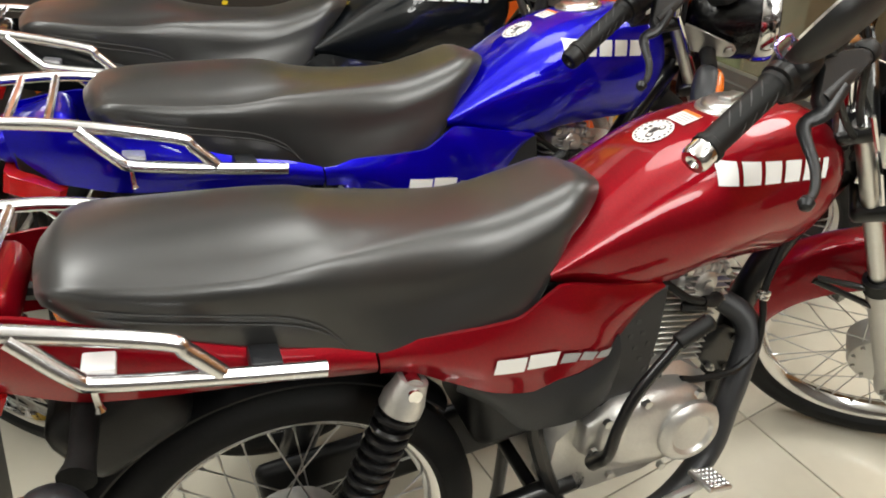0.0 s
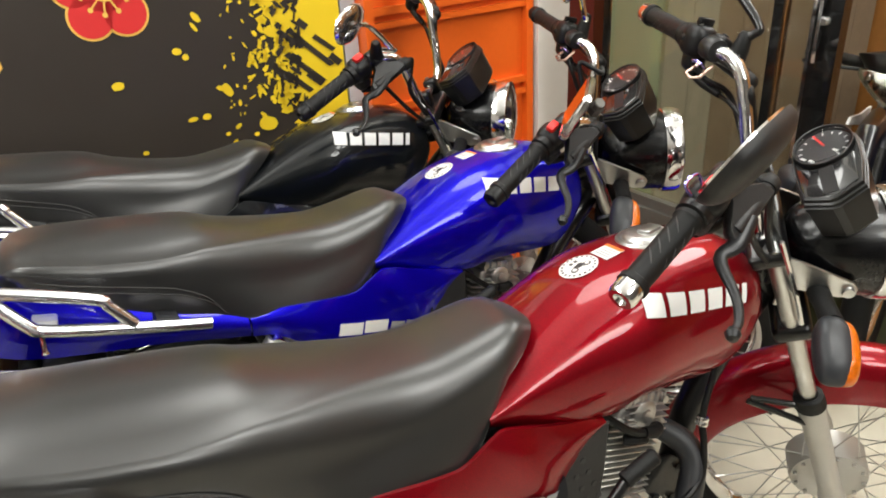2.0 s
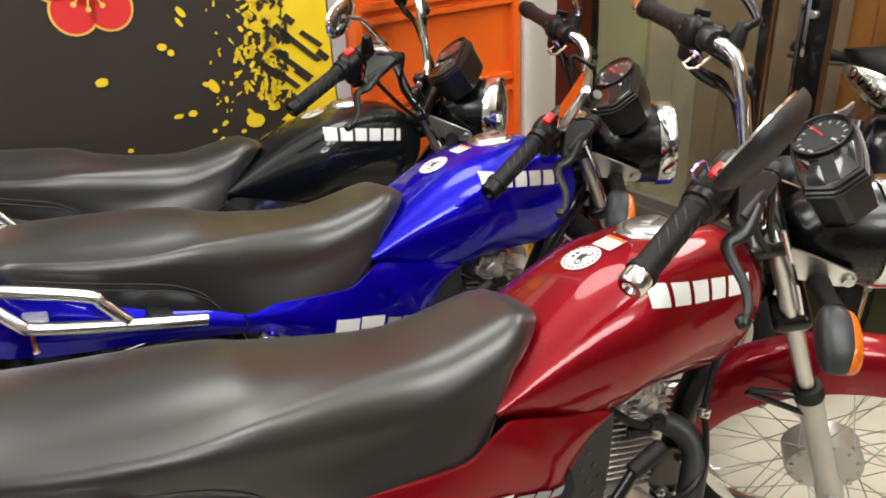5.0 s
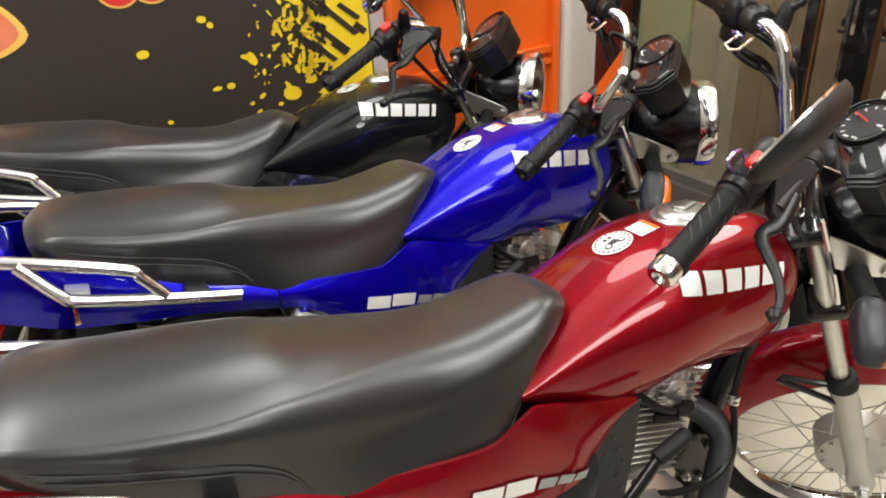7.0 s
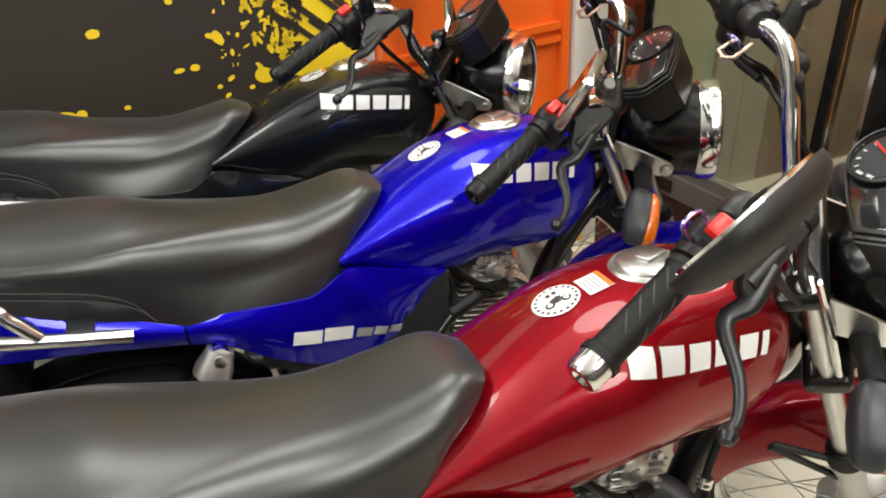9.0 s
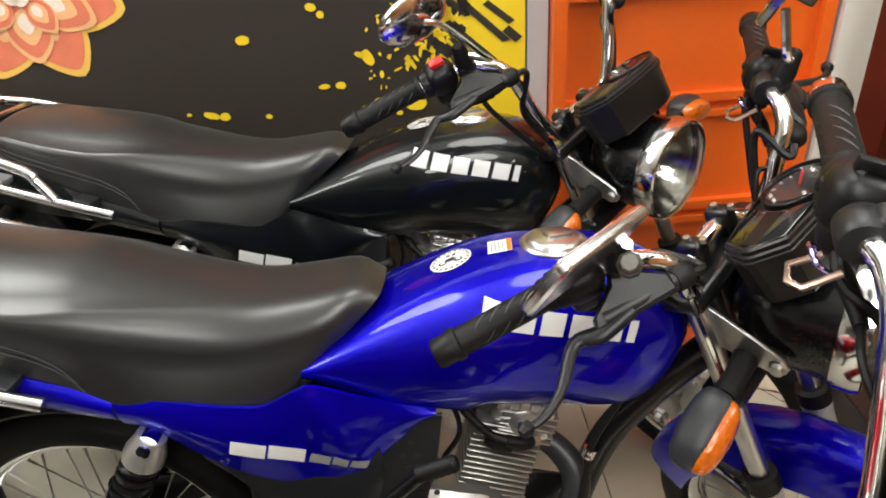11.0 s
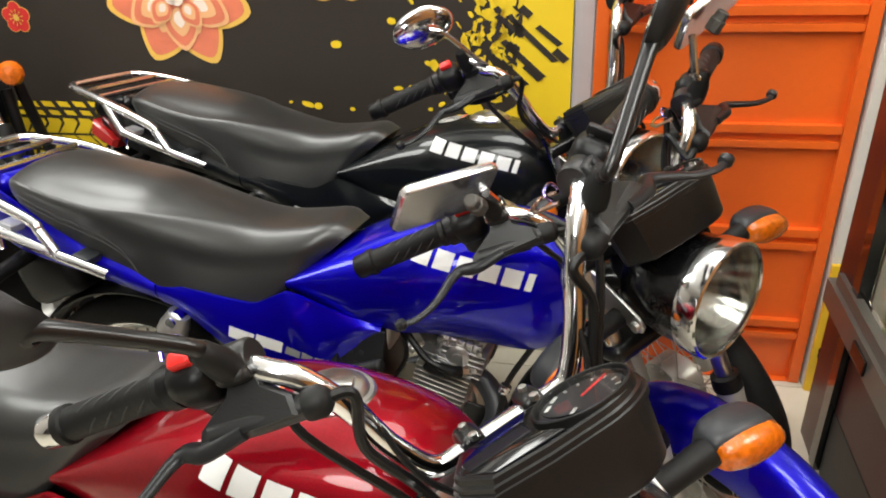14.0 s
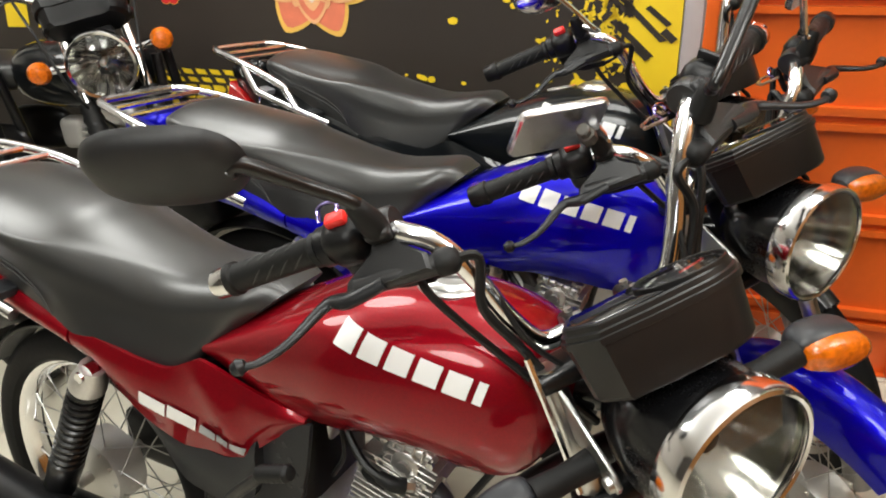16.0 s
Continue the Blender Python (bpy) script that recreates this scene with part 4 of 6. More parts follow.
    part("cam_plug", Geo().lathe([(0.0, 0.021), (0.006, 0.021), (0.009, 0.017), (0.009, 0.009), (0.013, 0.008), (0.013, 0.0)], tilt @ V((0.016, -0.046, 0.164)), (0, -1, 0), 24), ALLOY, eng)
    part("plug_lead", Geo().tube([(-0.15, -0.04, 0.75), (-0.135, -0.052, 0.735), (-0.118, -0.062, 0.718), (-0.092, -0.07, 0.695), (-0.068, -0.072, 0.685)], 0.0062, 8, 6), CABLE, eng)
    part("plug_cap", Geo().tube([(-0.07, -0.072, 0.686), (-0.05, -0.07, 0.679), (-0.036, -0.06, 0.674)], [0.0085, 0.0105, 0.011], 10, 3), RUBBER, eng)
    part("breather_tube", Geo().tube([(-0.098, -0.06, 0.678), (-0.085, -0.066, 0.676), (-0.062, -0.066, 0.668)], [0.008, 0.009, 0.007], 8, 3), RUBBER, eng)
    part("engine_plate", Geo().prism([(-0.03, 0.6), (0.012, 0.592), (0.04, 0.57), (0.034, 0.555), (0.02, 0.5), (-0.02, 0.515), (-0.05, 0.56)], (0, -0.034, 0), (1, 0, 0), (0, 0, 1), 0.006, 0.001), FRAME_BLACK, eng, "black steel engine plate")
    for bx, bz in ((0.03, 0.562), (0.016, 0.508), (-0.018, 0.522)):
        part("plate_bolt", Geo().lathe([(0, 0.0075), (0.006, 0.0075), (0.007, 0.004), (0.012, 0.0038), (0.0125, 0.0)], (bx, -0.038, bz), (0, -1, 0), 6), STEEL, eng)
    part("plug_nut", Geo().lathe([(0, 0.009), (0.012, 0.009), (0.013, 0.0)], (-0.036, -0.058, 0.674), (0.8, 0.5, -0.2), 6), STEEL, eng)
    for k in range(6):
        part("head_rib", Geo().box(tilt @ pose(-0.022 + 0.0145 * k, -0.044, 0.186, 0, 0, 0), (0.004, 0.014, 0.022), 0.0014, 1), ALLOY, eng)
    part("cam_chain_case", Geo().box(tilt @ pose(0.0, 0.042, 0.08), (0.05, 0.022, 0.17), 0.008, 2), ALLOY, eng)
    part("intake_pipe", Geo().tube([tilt @ V((-0.035, -0.01, 0.15)), (-0.125, -0.004, 0.728), (-0.18, 0, 0.72)], [0.017, 0.016, 0.019], 12, 4), CAST_DARK, eng)
    part("throttle_cable", Geo().tube([(-0.195, -0.03, 0.752), (-0.15, -0.05, 0.742), (-0.135, -0.055, 0.69), (-0.16, -0.05, 0.64)], 0.004, 8, 5), CABLE, eng)
    for ex in (-0.045, 0.045):
        for ez in (0.15, 0.186):
            part("head_bolt", Geo().lathe([(0, 0.006), (0.006, 0.006), (0.007, 0.0)], tilt @ V((ex * 0.8 + 0.014, -0.048, ez)), (0, -1, 0), 6), STEEL, eng)
    part("carburettor", Geo().box(pose(-0.205, 0, 0.715, 0, 10, 0), (0.07, 0.07, 0.08), 0.015, 3), ALLOY, eng)

    # exhaust, kick lever, pedals and pegs
    pipe = part("exhaust_pipe", Geo().tube([(-0.02, -0.02, 0.652), (0.006, -0.032, 0.638), (0.027, -0.052, 0.616), (0.028, -0.07, 0.588), (0.004, -0.085, 0.544), (-0.026, -0.098, 0.492), (-0.075, -0.115, 0.41), (-0.2, -0.14, 0.36), (-0.42, -0.15, 0.4)], [0.017, 0.019, 0.0205, 0.0205, 0.0205, 0.0205, 0.0205, 0.0205, 0.0205], 14, 8), PIPE_GREY, bike, "matt dark grey exhaust pipe")
    part("pipe_collar", Geo().lathe([(0.0, 0.024), (0.01, 0.025), (0.012, 0.019)], (-0.026, -0.018, 0.655), (0.75, -0.4, -0.45), 18), STEEL, pipe)
    loop = part("brake_cable", Geo().tube([(0.18, -0.03, 0.86), (0.115, -0.048, 0.78), (0.075, -0.06, 0.72), (0.047, -0.069, 0.668), (0.04, -0.08, 0.625), (0.026, -0.09, 0.58), (-0.02, -0.1, 0.559), (-0.085, -0.102, 0.566), (-0.12, -0.1, 0.577)], 0.0055, 8, 7), CABLE, bike)
    part("cable_clip", Geo().lathe([(-0.007, 0.0), (-0.007, 0.0095), (-0.003, 0.0105), (-0.001, 0.0095), (0.001, 0.0095), (0.003, 0.0105), (0.007, 0.0095), (0.007, 0.0)], (0.045, -0.07, 0.661), (0.35, 0.1, 0.9), 14), CHROME, loop)
    part("muffler", Geo().lathe([(0.0, 0.021), (0.03, 0.034), (0.1, 0.044), (0.5, 0.046), (0.55, 0.038), (0.555, 0.015), (0.53, 0.0)], (-0.4, -0.155, 0.395), (-1, -0.03, 0.16), 28), DARK_STEEL, pipe)
    part("heat_shield", Geo().tube([(-0.47, -0.198, 0.415), (-0.7, -0.207, 0.452), (-0.88, -0.212, 0.481)], [0.014, 0.018, 0.012], 10, 4), CHROME, pipe)
    kick = part("kick_lever", Geo().tube([(-0.288, -0.13, 0.505), (-0.285, -0.165, 0.55), (-0.272, -0.17, 0.6), (-0.243, -0.17, 0.652), (-0.18, -0.17, 0.716)], [0.013, 0.0095, 0.0085, 0.0085, 0.0085], 10, 5), FRAME_BLACK, bike)
    part("kick_pad", Geo().lathe([(0.0, 0.006)] + [v for q in range(6) for v in ((0.002 + q * 0.009, 0.0112), (0.007 + q * 0.009, 0.0122))] + [(0.057, 0.009), (0.059, 0.0)], (-0.188, -0.17, 0.714), (0.93, -0.02, 0.36), 14), RUBBER, kick, "ribbed black rubber pad")
    ped = part("brake_pedal", Geo().tube([(-0.33, -0.13, 0.37), (-0.27, -0.17, 0.39), (-0.2, -0.195, 0.452), (-0.14, -0.198, 0.462)], 0.0065, 8, 5), STEEL, bike)
    pad_m = pose(-0.133, -0.2, 0.467, 0, 22, 8)
    part("pedal_pad", Geo().box(pad_m, (0.05, 0.046, 0.008), 0.003, 2), STEEL, ped)
    for i in range(5):
        for j in range(5):
            part("pad_stud", Geo().box(pad_m @ pose(-0.018 + i * 0.009, -0.016 + j * 0.008, 0.005, 0, 0, 45), (0.0042, 0.0042, 0.003), 0.0008, 1), CHROME, ped)
    for s in (-1, 1):
        part("foot_peg", Geo().tube([(-0.26, 0.12 * s, 0.35), (-0.265, 0.28 * s, 0.352)], [0.012, 0.016], 12, 0), RUBBER, bike)
        part("pillion_peg", Geo().tube([(-0.5, 0.11 * s, 0.47), (-0.52, 0.17 * s, 0.49), (-0.52, 0.26 * s, 0.495)], [0.012, 0.014, 0.016], 10, 3), RUBBER, bike)
    stand = part("centre_stand", Geo().tube([(-0.34, -0.1, 0.38), (-0.34, 0.1, 0.38)], 0.014, 10, 0), FRAME_BLACK, bike)
    for s in (-1, 1):
        part("stand_leg", Geo().tube([(-0.34, 0.08 * s, 0.38), (-0.36, 0.11 * s, 0.2), (-0.4, 0.15 * s, 0.073 - 0.017 * s), (-0.44, 0.15 * s, 0.071 - 0.017 * s)], 0.012, 10, 3), FRAME_BLACK, stand)

    # ---- steered parts ----
    wheel(bike, "front_wheel", FRONT_AXLE, turn, 0.072, "front wheel with silver drum hub")
    fork_top, fork_low = V((0.205, 0, 1.01)), FRONT_AXLE
    fd = (fork_low - fork_top).normalized()
    for s in (-1, 1):
        y = 0.088 * s
        a, b = fork_top + V((0, y, 0)), fork_low + V((0, y, 0))
        leg = part("fork_leg", Geo().lathe([(0.055, 0.0), (0.055, 0.0145), (0.44, 0.0145)], a, fd, 20), STEEL, bike, "bright steel fork tube", turn)
        part("slider", Geo().lathe([(0.405, 0.0), (0.405, 0.022), (0.417, 0.0245), (0.44, 0.0215), (0.66, 0.0205), (0.685, 0.025), (0.71, 0.025), (0.717, 0.0)], a, fd, 20), ALLOY_PAINT, leg, "grey painted lower fork leg")
        part("dust_seal", Geo().lathe([(0.385, 0.016), (0.388, 0.024), (0.405, 0.0255), (0.414, 0.0255), (0.416, 0.018)], a, fd, 20), RUBBER, leg)
        part("axle_nut", Geo().lathe([(0, 0.016), (0.012, 0.016), (0.012, 0.01), (0.022, 0.009), (0.023, 0)], b + V((0, 0.02 * s, 0)), (0, s, 0), 6), STEEL, leg)
        # headlamp bracket
        br = Geo().prism([(-0.012, 0.036), (0.008, 0.03), (0.084, 0.0), (0.092, -0.012), (0.086, -0.026), (0.07, -0.03), (0.0, -0.022), (-0.004, -0.06), (-0.016, -0.06)], (0.262, 0.089 * s, 0.908), (1, 0, 0), (0, 0, 1), 0.005, 0.0012)
        bracket = part("lamp_bracket", br, STEEL, bike, "bright sheet-metal headlamp bracket", turn)
        part("bracket_strip", Geo().tube([(0.228, 0.108 * s, 0.985), (0.268, 0.107 * s, 0.89), (0.29, 0.107 * s, 0.83)], 0.004, 6, 2), CHROME, bracket)
        part("bracket_bolt", Geo().lathe([(0, 0.0115), (0.004, 0.0115), (0.005, 0.009), (0.011, 0.008), (0.012, 0.0)], (0.341, 0.088 * s, 0.893), (0, s, 0), 20), STEEL, bracket)
        # turn signal
        sig = part("turn_signal", Geo().tube([(0.302, 0.09 * s, 0.884), (0.306, 0.125 * s, 0.888), (0.309, 0.166 * s, 0.893)], [0.0165, 0.0145, 0.0165], 14, 3), RUBBER, bike, "", turn)
        shape = [(-0.026, -0.014), (0.008, -0.026), (0.045, -0.024), (0.07, -0.012), (0.068, 0.004), (0.045, 0.02), (0.005, 0.024), (-0.026, 0.014)]
        part("signal_body", cushion([(x * 1.0, z) for x, z in [tuple(v)[:2] for v in curve([(*p, 0) for p in shape] + [(*shape[0], 0)], 4)[:-1]]], (0.304, 0.188 * s, 0.889), (0, s, -0.28), (0, 0.28 * s, 1), 0.046, 6, 3.0, 1.0, 1.2), SIGNAL_GREY, sig)
        part("signal_lens", cushion([(x * 0.94, z * 0.9) for x, z in [tuple(v)[:2] for v in curve([(*p, 0) for p in shape] + [(*shape[0], 0)], 4)[:-1]]], (0.318, 0.19 * s, 0.887), (0, s, -0.28), (0, 0.28 * s, 1), 0.044, 6, 2.8), AMBER, sig, "amber ribbed lens")
    part("upper_yoke", Geo().box(Matrix.Translation((0.22, 0, 0.942)) @ Matrix.Rotation(radians(-22), 4, "Y"), (0.06, 0.22, 0.024), 0.01, 3), FRAME_BLACK, bike, "", turn)
    yoke = Geo().box(Matrix.Translation((0.285, 0, 0.8)) @ Matrix.Rotation(radians(-22), 4, "Y"), (0.06, 0.22, 0.03), 0.012, 3)
    part("fork_yoke", yoke, FRAME_BLACK, bike, "", turn)
    part("front_mudguard", arc_guard(FRONT_AXLE, 0.325, 58, 172, 0.06, 0.078), body, bike, paint + " painted front mudguard", turn)
    part("mudguard_stay", Geo().tube([(0.35, -0.1, 0.632), (0.258, -0.092, 0.624), (0.254, -0.092, 0.616), (0.366, -0.1, 0.585)], 0.0055, 8, 0), FRAME_BLACK, bike, "", turn)

    # headlamp
    o = V((0.312, 0, 0.909))
    lamp_at = turn @ Matrix.Translation(o) @ Matrix.Rotation(radians(lamp_yaw), 4, "Z") @ Matrix.Translation(-o)
    lamp = part("headlamp", Geo().lathe([(-0.065, 0.0), (-0.06, 0.03), (-0.04, 0.058), (-0.005, 0.075), (0.03, 0.082), (0.068, 0.083)], o, (1, 0, 0.04), 48), BUCKET, bike, "glossy black round headlamp bucket", lamp_at)
    part("lamp_rim", Geo().lathe([(0.066, 0.0835), (0.067, 0.087), (0.072, 0.0885), (0.092, 0.0895), (0.1, 0.0875), (0.102, 0.084), (0.1, 0.081), (0.07, 0.082)], o, (1, 0, 0.04), 56), RIM_CHROME, lamp, "broad chrome rim")
    part("lamp_gasket", Geo().lathe([(0.0925, 0.0815), (0.0955, 0.0813), (0.0955, 0.0803), (0.0925, 0.0803)], o, (1, 0, 0.04), 48), RUBBER, lamp)
    # smooth deep bowl with stepped strips, a bulb and a dark cap
    aim = (1, 0, 0.04)
    bowl = part("reflector", Geo().lathe([(-0.012, 0.0), (-0.01, 0.016), (0.006, 0.034), (0.026, 0.05), (0.048, 0.063), (0.07, 0.073), (0.094, 0.0802)], o, aim, 48), REFLECTOR, lamp, "deep mirror reflector")
    for k in range(3):
        hz = 0.038 + 0.0105 * k
        reach = math.sqrt(0.0745 ** 2 - hz * hz) * 0.5
        part("bowl_strip", Geo().box(pose(o.x + 0.046 + 0.0075 * k, 0, o.z + hz + 0.002, 0, 46 - 5 * k, 0), (0.011, 2 * reach, 0.0022), 0.0008, 1), REFLECTOR, bowl)
    # added dark cap that imitates the dark reflections in the bowl's middle
    part("dark_reflection_cap", Geo().lathe([(0.02, 0.004), (0.022, 0.015), (0.044, 0.0165), (0.054, 0.012), (0.056, 0.0)], o, aim, 24), DARK_STEEL, lamp, "dark cap imitating the bowl's dark reflections")
    part("bulb", Geo().lathe([(-0.008, 0.017), (0.016, 0.017), (0.021, 0.012), (0.021, 0.0)], o, aim, 16), AMBER, lamp, "amber bulb")
    part("lamp_lens", Geo().lathe([(0.099, 0.0806), (0.108, 0.06), (0.113, 0.03), (0.1145, 0.0), (0.1115, 0.0), (0.11, 0.03), (0.105, 0.06), (0.096, 0.0806)], o, (1, 0, 0.04), 40), LENS, lamp, "clear glass lens")

    # instrument box over the headlamp: round speed dial on its left, flat-ended window on its right
    mo = Matrix.Translation((0.282, 0, 1.0435)) @ Matrix.Rotation(radians(-32), 4, "Y")
    # the box's local z is the face's outward normal, its x points away from the rider
    bow = [(0.008 + 0.049 * math.cos(radians(q)), 0.036 + 0.064 * math.sin(radians(q))) for q in span(0, 180, 17)]
    shape = [(-0.036, -0.072), (-0.002, -0.091), (0.01, -0.091), (0.047, -0.071), (0.055, -0.02)] + bow + [(-0.041, -0.02)]

    def ring_at(h, k):
        return [mo @ V((0.007 + (x - 0.007) * k, y * k, h)) for x, y in shape]
    rings = [ring_at(*hk) for hk in ((-0.07, 0.5), (-0.07, 0.86), (-0.066, 0.9), (-0.013, 0.965), (-0.0125, 1.0), (-0.006, 1.005), (-0.005, 0.975), (-0.0005, 0.975), (0.001, 0.94), (0.006, 0.93), (0.0075, 0.9), (0.0075, 0.87), (0.003, 0.85))]
    meter = part("instrument_panel", Geo().rings(rings), METER_BLACK, bike, "black plastic instrument box", turn, sharp=24)
    dc = V((0.008, 0.044, 0))
    face = part("dial", Geo().lathe([(0.0045, 0.0), (0.0045, 0.041)], mo @ dc, mo.to_3x3() @ V((0, 0, 1)), 36), DIAL, meter)
    part("panel_hood", Geo().rings([[mo @ V((dc.x + x * k, dc.y + y * k, h)) for x, y in oval(0, 0, 0.0425, 0.049, 32, 2.0)] for h, k in ((0.003, 1.0), (0.011, 1.0), (0.012, 0.98), (0.0115, 0.94), (0.004, 0.92))], False), METER_BLACK, meter)
    for k in range(11):
        q = radians(-60 + 24 * k)
        c, s_ = math.cos(q), math.sin(q)
        part("dial_tick", Geo().add([mo @ V((dc.x + c * r + s_ * w, dc.y + s_ * r - c * w, 0.0052)) for r, w in ((0.03, -0.0013), (0.03, 0.0013), (0.0355, 0.0013), (0.0355, -0.0013))], [[0, 1, 2, 3]]), WHITE_DECAL, face)
    for k, (bx, by) in enumerate(((-0.022, 0.03), (-0.012, 0.018), (0.022, 0.026))):
        part("dial_print", Geo().box(mo @ pose(bx, by, 0.0055, 0, 0, 35), (0.004, 0.01, 0.0008), 0.0003, 1), WHITE_DECAL, face)
    q = radians(108)
    part("needle", Geo().box(mo @ Matrix.Translation((dc.x - 0.004, dc.y + 0.016, 0.0075)) @ Matrix.Rotation(q, 4, "Z"), (0.036, 0.0032, 0.0015), 0.0006, 1), RED_PLASTIC, face, "red needle")
    part("dial_glass", Geo().lathe([(0.0108, 0.0), (0.0108, 0.039), (0.0098, 0.039), (0.0098, 0.0)], mo @ dc, mo.to_3x3() @ V((0, 0, 1)), 36), DIAL_GLASS, meter)
    win = [(-0.034, 0.006), (-0.031, -0.064), (-0.001, -0.079), (0.01, -0.079), (0.039, -0.06), (0.044, 0.004), (0.024, -0.006), (0.006, -0.009), (-0.014, -0.006)]
    part("lamp_window", Geo().rings([[mo @ V((0.004 + (x - 0.004) * k, -0.035 + (y + 0.035) * k, h)) for x, y in win] for h, k in ((0.002, 1.0), (0.0072, 1.0), (0.0082, 0.96))]), GLOSS_BLACK, meter, "glossy black warning lamp window")
    part("window_rib", Geo().box(mo @ pose(0.004, -0.043, 0.0088, 0, 0, 0), (0.02, 0.062, 0.0014), 0.0006, 1), PLASTIC, meter)

    for k, (y0, y1) in enumerate(((-0.03, -0.02), (0.02, 0.035), (0.055, 0.06))):
        part("meter_cable", Geo().tube([(0.305, y0, 0.99), (0.33, y0 + 0.01, 0.965), (0.318, y1, 0.93), (0.285, y1, 0.9), (0.262, y1 * 0.6, 0.86)], 0.0042, 8, 5), CABLE, meter)
    # handlebar and all that sits on it
    sh = V(bar_shift)
    pts = []
    for s in (-1, 1):
        half = [V((0.2, 0.0, 0.968)), V((0.2, 0.045 * s, 0.968)), V((0.201, 0.08 * s, 0.975)), V((0.19, 0.106 * s, 1.018)), V((0.178, 0.124 * s, 1.07)), V((0.166, 0.143 * s, 1.111)), V((0.146, 0.167 * s, 1.131)), V((0.11, 0.205 * s, 1.13)), V((0.018, 0.358 * s, 1.092)) if s < 0 else V((0.02, 0.366, 1.113))]
        half = [h + (sh * min(1, max(0, (abs(h.y) - 0.04) / 0.1))) for h in half]
        pts.append(half)
    bar = part("handlebar", Geo().tube(pts[0][:0:-1] + pts[1], 0.0112, 14, 6), CHROME, bike, "chromed tube handlebar", turn)
    for s in (-1, 1):
        part("bar_clamp", Geo().box(pose(0.202, 0.036 * s, 0.966, 0, -20, 0), (0.036, 0.026, 0.044), 0.008, 3), FRAME_BLACK, bar)
        for e in (-1, 1):
            part("clamp_bolt", Geo().lathe([(0, 0.005), (0.006, 0.005), (0.0065, 0)], (0.202 + 0.011 * e, 0.036 * s, 0.988 + 0.004 * e), (-0.34, 0, 0.94), 6), STEEL, bar)
    for s in (-1, 1):
        root, end = V((0.11, 0.205 * s, 1.132)) + sh, (V((0.018, -0.358, 1.092)) if s < 0 else V((0.02, 0.366, 1.113))) + sh
        d = (end - root).normalized()
        L = (end - root).length
        grip = [(0.055, 0.0), (0.055, 0.019), (0.062, 0.0195), (0.066, 0.0165)]
        grip += [(L - 0.016, 0.0165), (L - 0.014, 0.0195), (L - 0.006, 0.0195), (L - 0.005, 0.014)]
        hold = part("grip", Geo().lathe(grip, root, d, 20, True), RUBBER, bar, "black ribbed rubber grip")
        gu = d.cross(V((0, 0, 1))).normalized()
        gw = gu.cross(d).normalized()
        # slanted grooves: thin raised ribs whose lighter grey paints in their highlights
        for k in range(4):
            for turn_k in range(0, 360, 90):
                slot = [root + d * (0.082 + k * 0.0185 + v * 0.011) + (gu * math.cos(radians(turn_k + v * 30)) + gw * math.sin(radians(turn_k + v * 30))) * 0.0163 for v in (-1, -0.4, 0.2, 0.8)]
                part("grip_glint", Geo().tube(slot, [0.0005, 0.0011, 0.0011, 0.0005], 5, 0), GRIP_GLINT, hold)
        part("bar_end", Geo().lathe([(L - 0.006, 0.0), (L - 0.006, 0.0175), (L + 0.012, 0.0175), (L + 0.016, 0.015), (L + 0.016, 0.009), (L + 0.011, 0.006), (L + 0.011, 0.0)], root, d, 24), end_caps, bar)
        up = V((0.35, 0, 0.94))
        fwd = d.cross(up).normalized() * (1 if s > 0 else -1)
        fwd = fwd if fwd.x > 0 else -fwd
        up = (fwd.cross(d)).normalized()
        up = up if up.z > 0 else -up
        def spot(a, f=0.0, u=0.0):
            return root + d * a + fwd * f + up * u
        frame_m = Matrix((( *d, 0), (*fwd, 0), (*up, 0), (0, 0, 0, 1))).transposed()
        frame_m[3] = (0, 0, 0, 1)
        def local(a, f=0.0, u=0.0, rx=0, ry=0, rz=0):
            return Matrix.Translation(spot(a, f, u)) @ frame_m @ pose(0, 0, 0, rx, ry, rz)
        sw = Geo().box(local(0.021, 0, 0), (0.052, 0.05, 0.054), 0.019, 4)
        sw.lathe([(0.04, 0.0), (0.04, 0.0225), (0.052, 0.022), (0.054, 0.019), (0.054, 0.0)], root, d, 20)
        sw.box(local(0.022, 0.006, -0.03, 8), (0.038, 0.034, 0.042), 0.013, 4)
        house = part("switch_housing", sw, PLASTIC, bar, "black plastic switch housing")
        if s < 0:
            part("stop_button", Geo().box(local(0.018, -0.004, 0.029), (0.024, 0.016, 0.013), 0.004, 2), RED_PLASTIC, house, "red stop switch")
        else:
            part("horn_button", Geo().box(local(0.03, -0.022, 0.0), (0.012, 0.012, 0.012), 0.004, 2), RUBBER, house)
            if mirrors != "oval":
                bends = ((-0.046, -0.006, -0.022), (-0.05, -0.026, -0.042), (-0.04, -0.034, -0.047), (-0.024, -0.034, -0.044), (-0.024, -0.016, -0.026))
                strap = Geo().tube([spot(*p_) for p_ in bends], 0.0036, 8, 0, 0.6)
                part("bent_strap", strap, COPPER, house, "copper-tinted bent metal strap")
            part("choke_tab", Geo().box(local(0.02, 0.0, 0.032), (0.01, 0.03, 0.012), 0.003, 2), PLASTIC, house)
        if mirrors == "black" or (mirrors == "square" and s > 0):
            da, du = (0.0, 0.0) if s < 0 else (-0.06, -0.054)
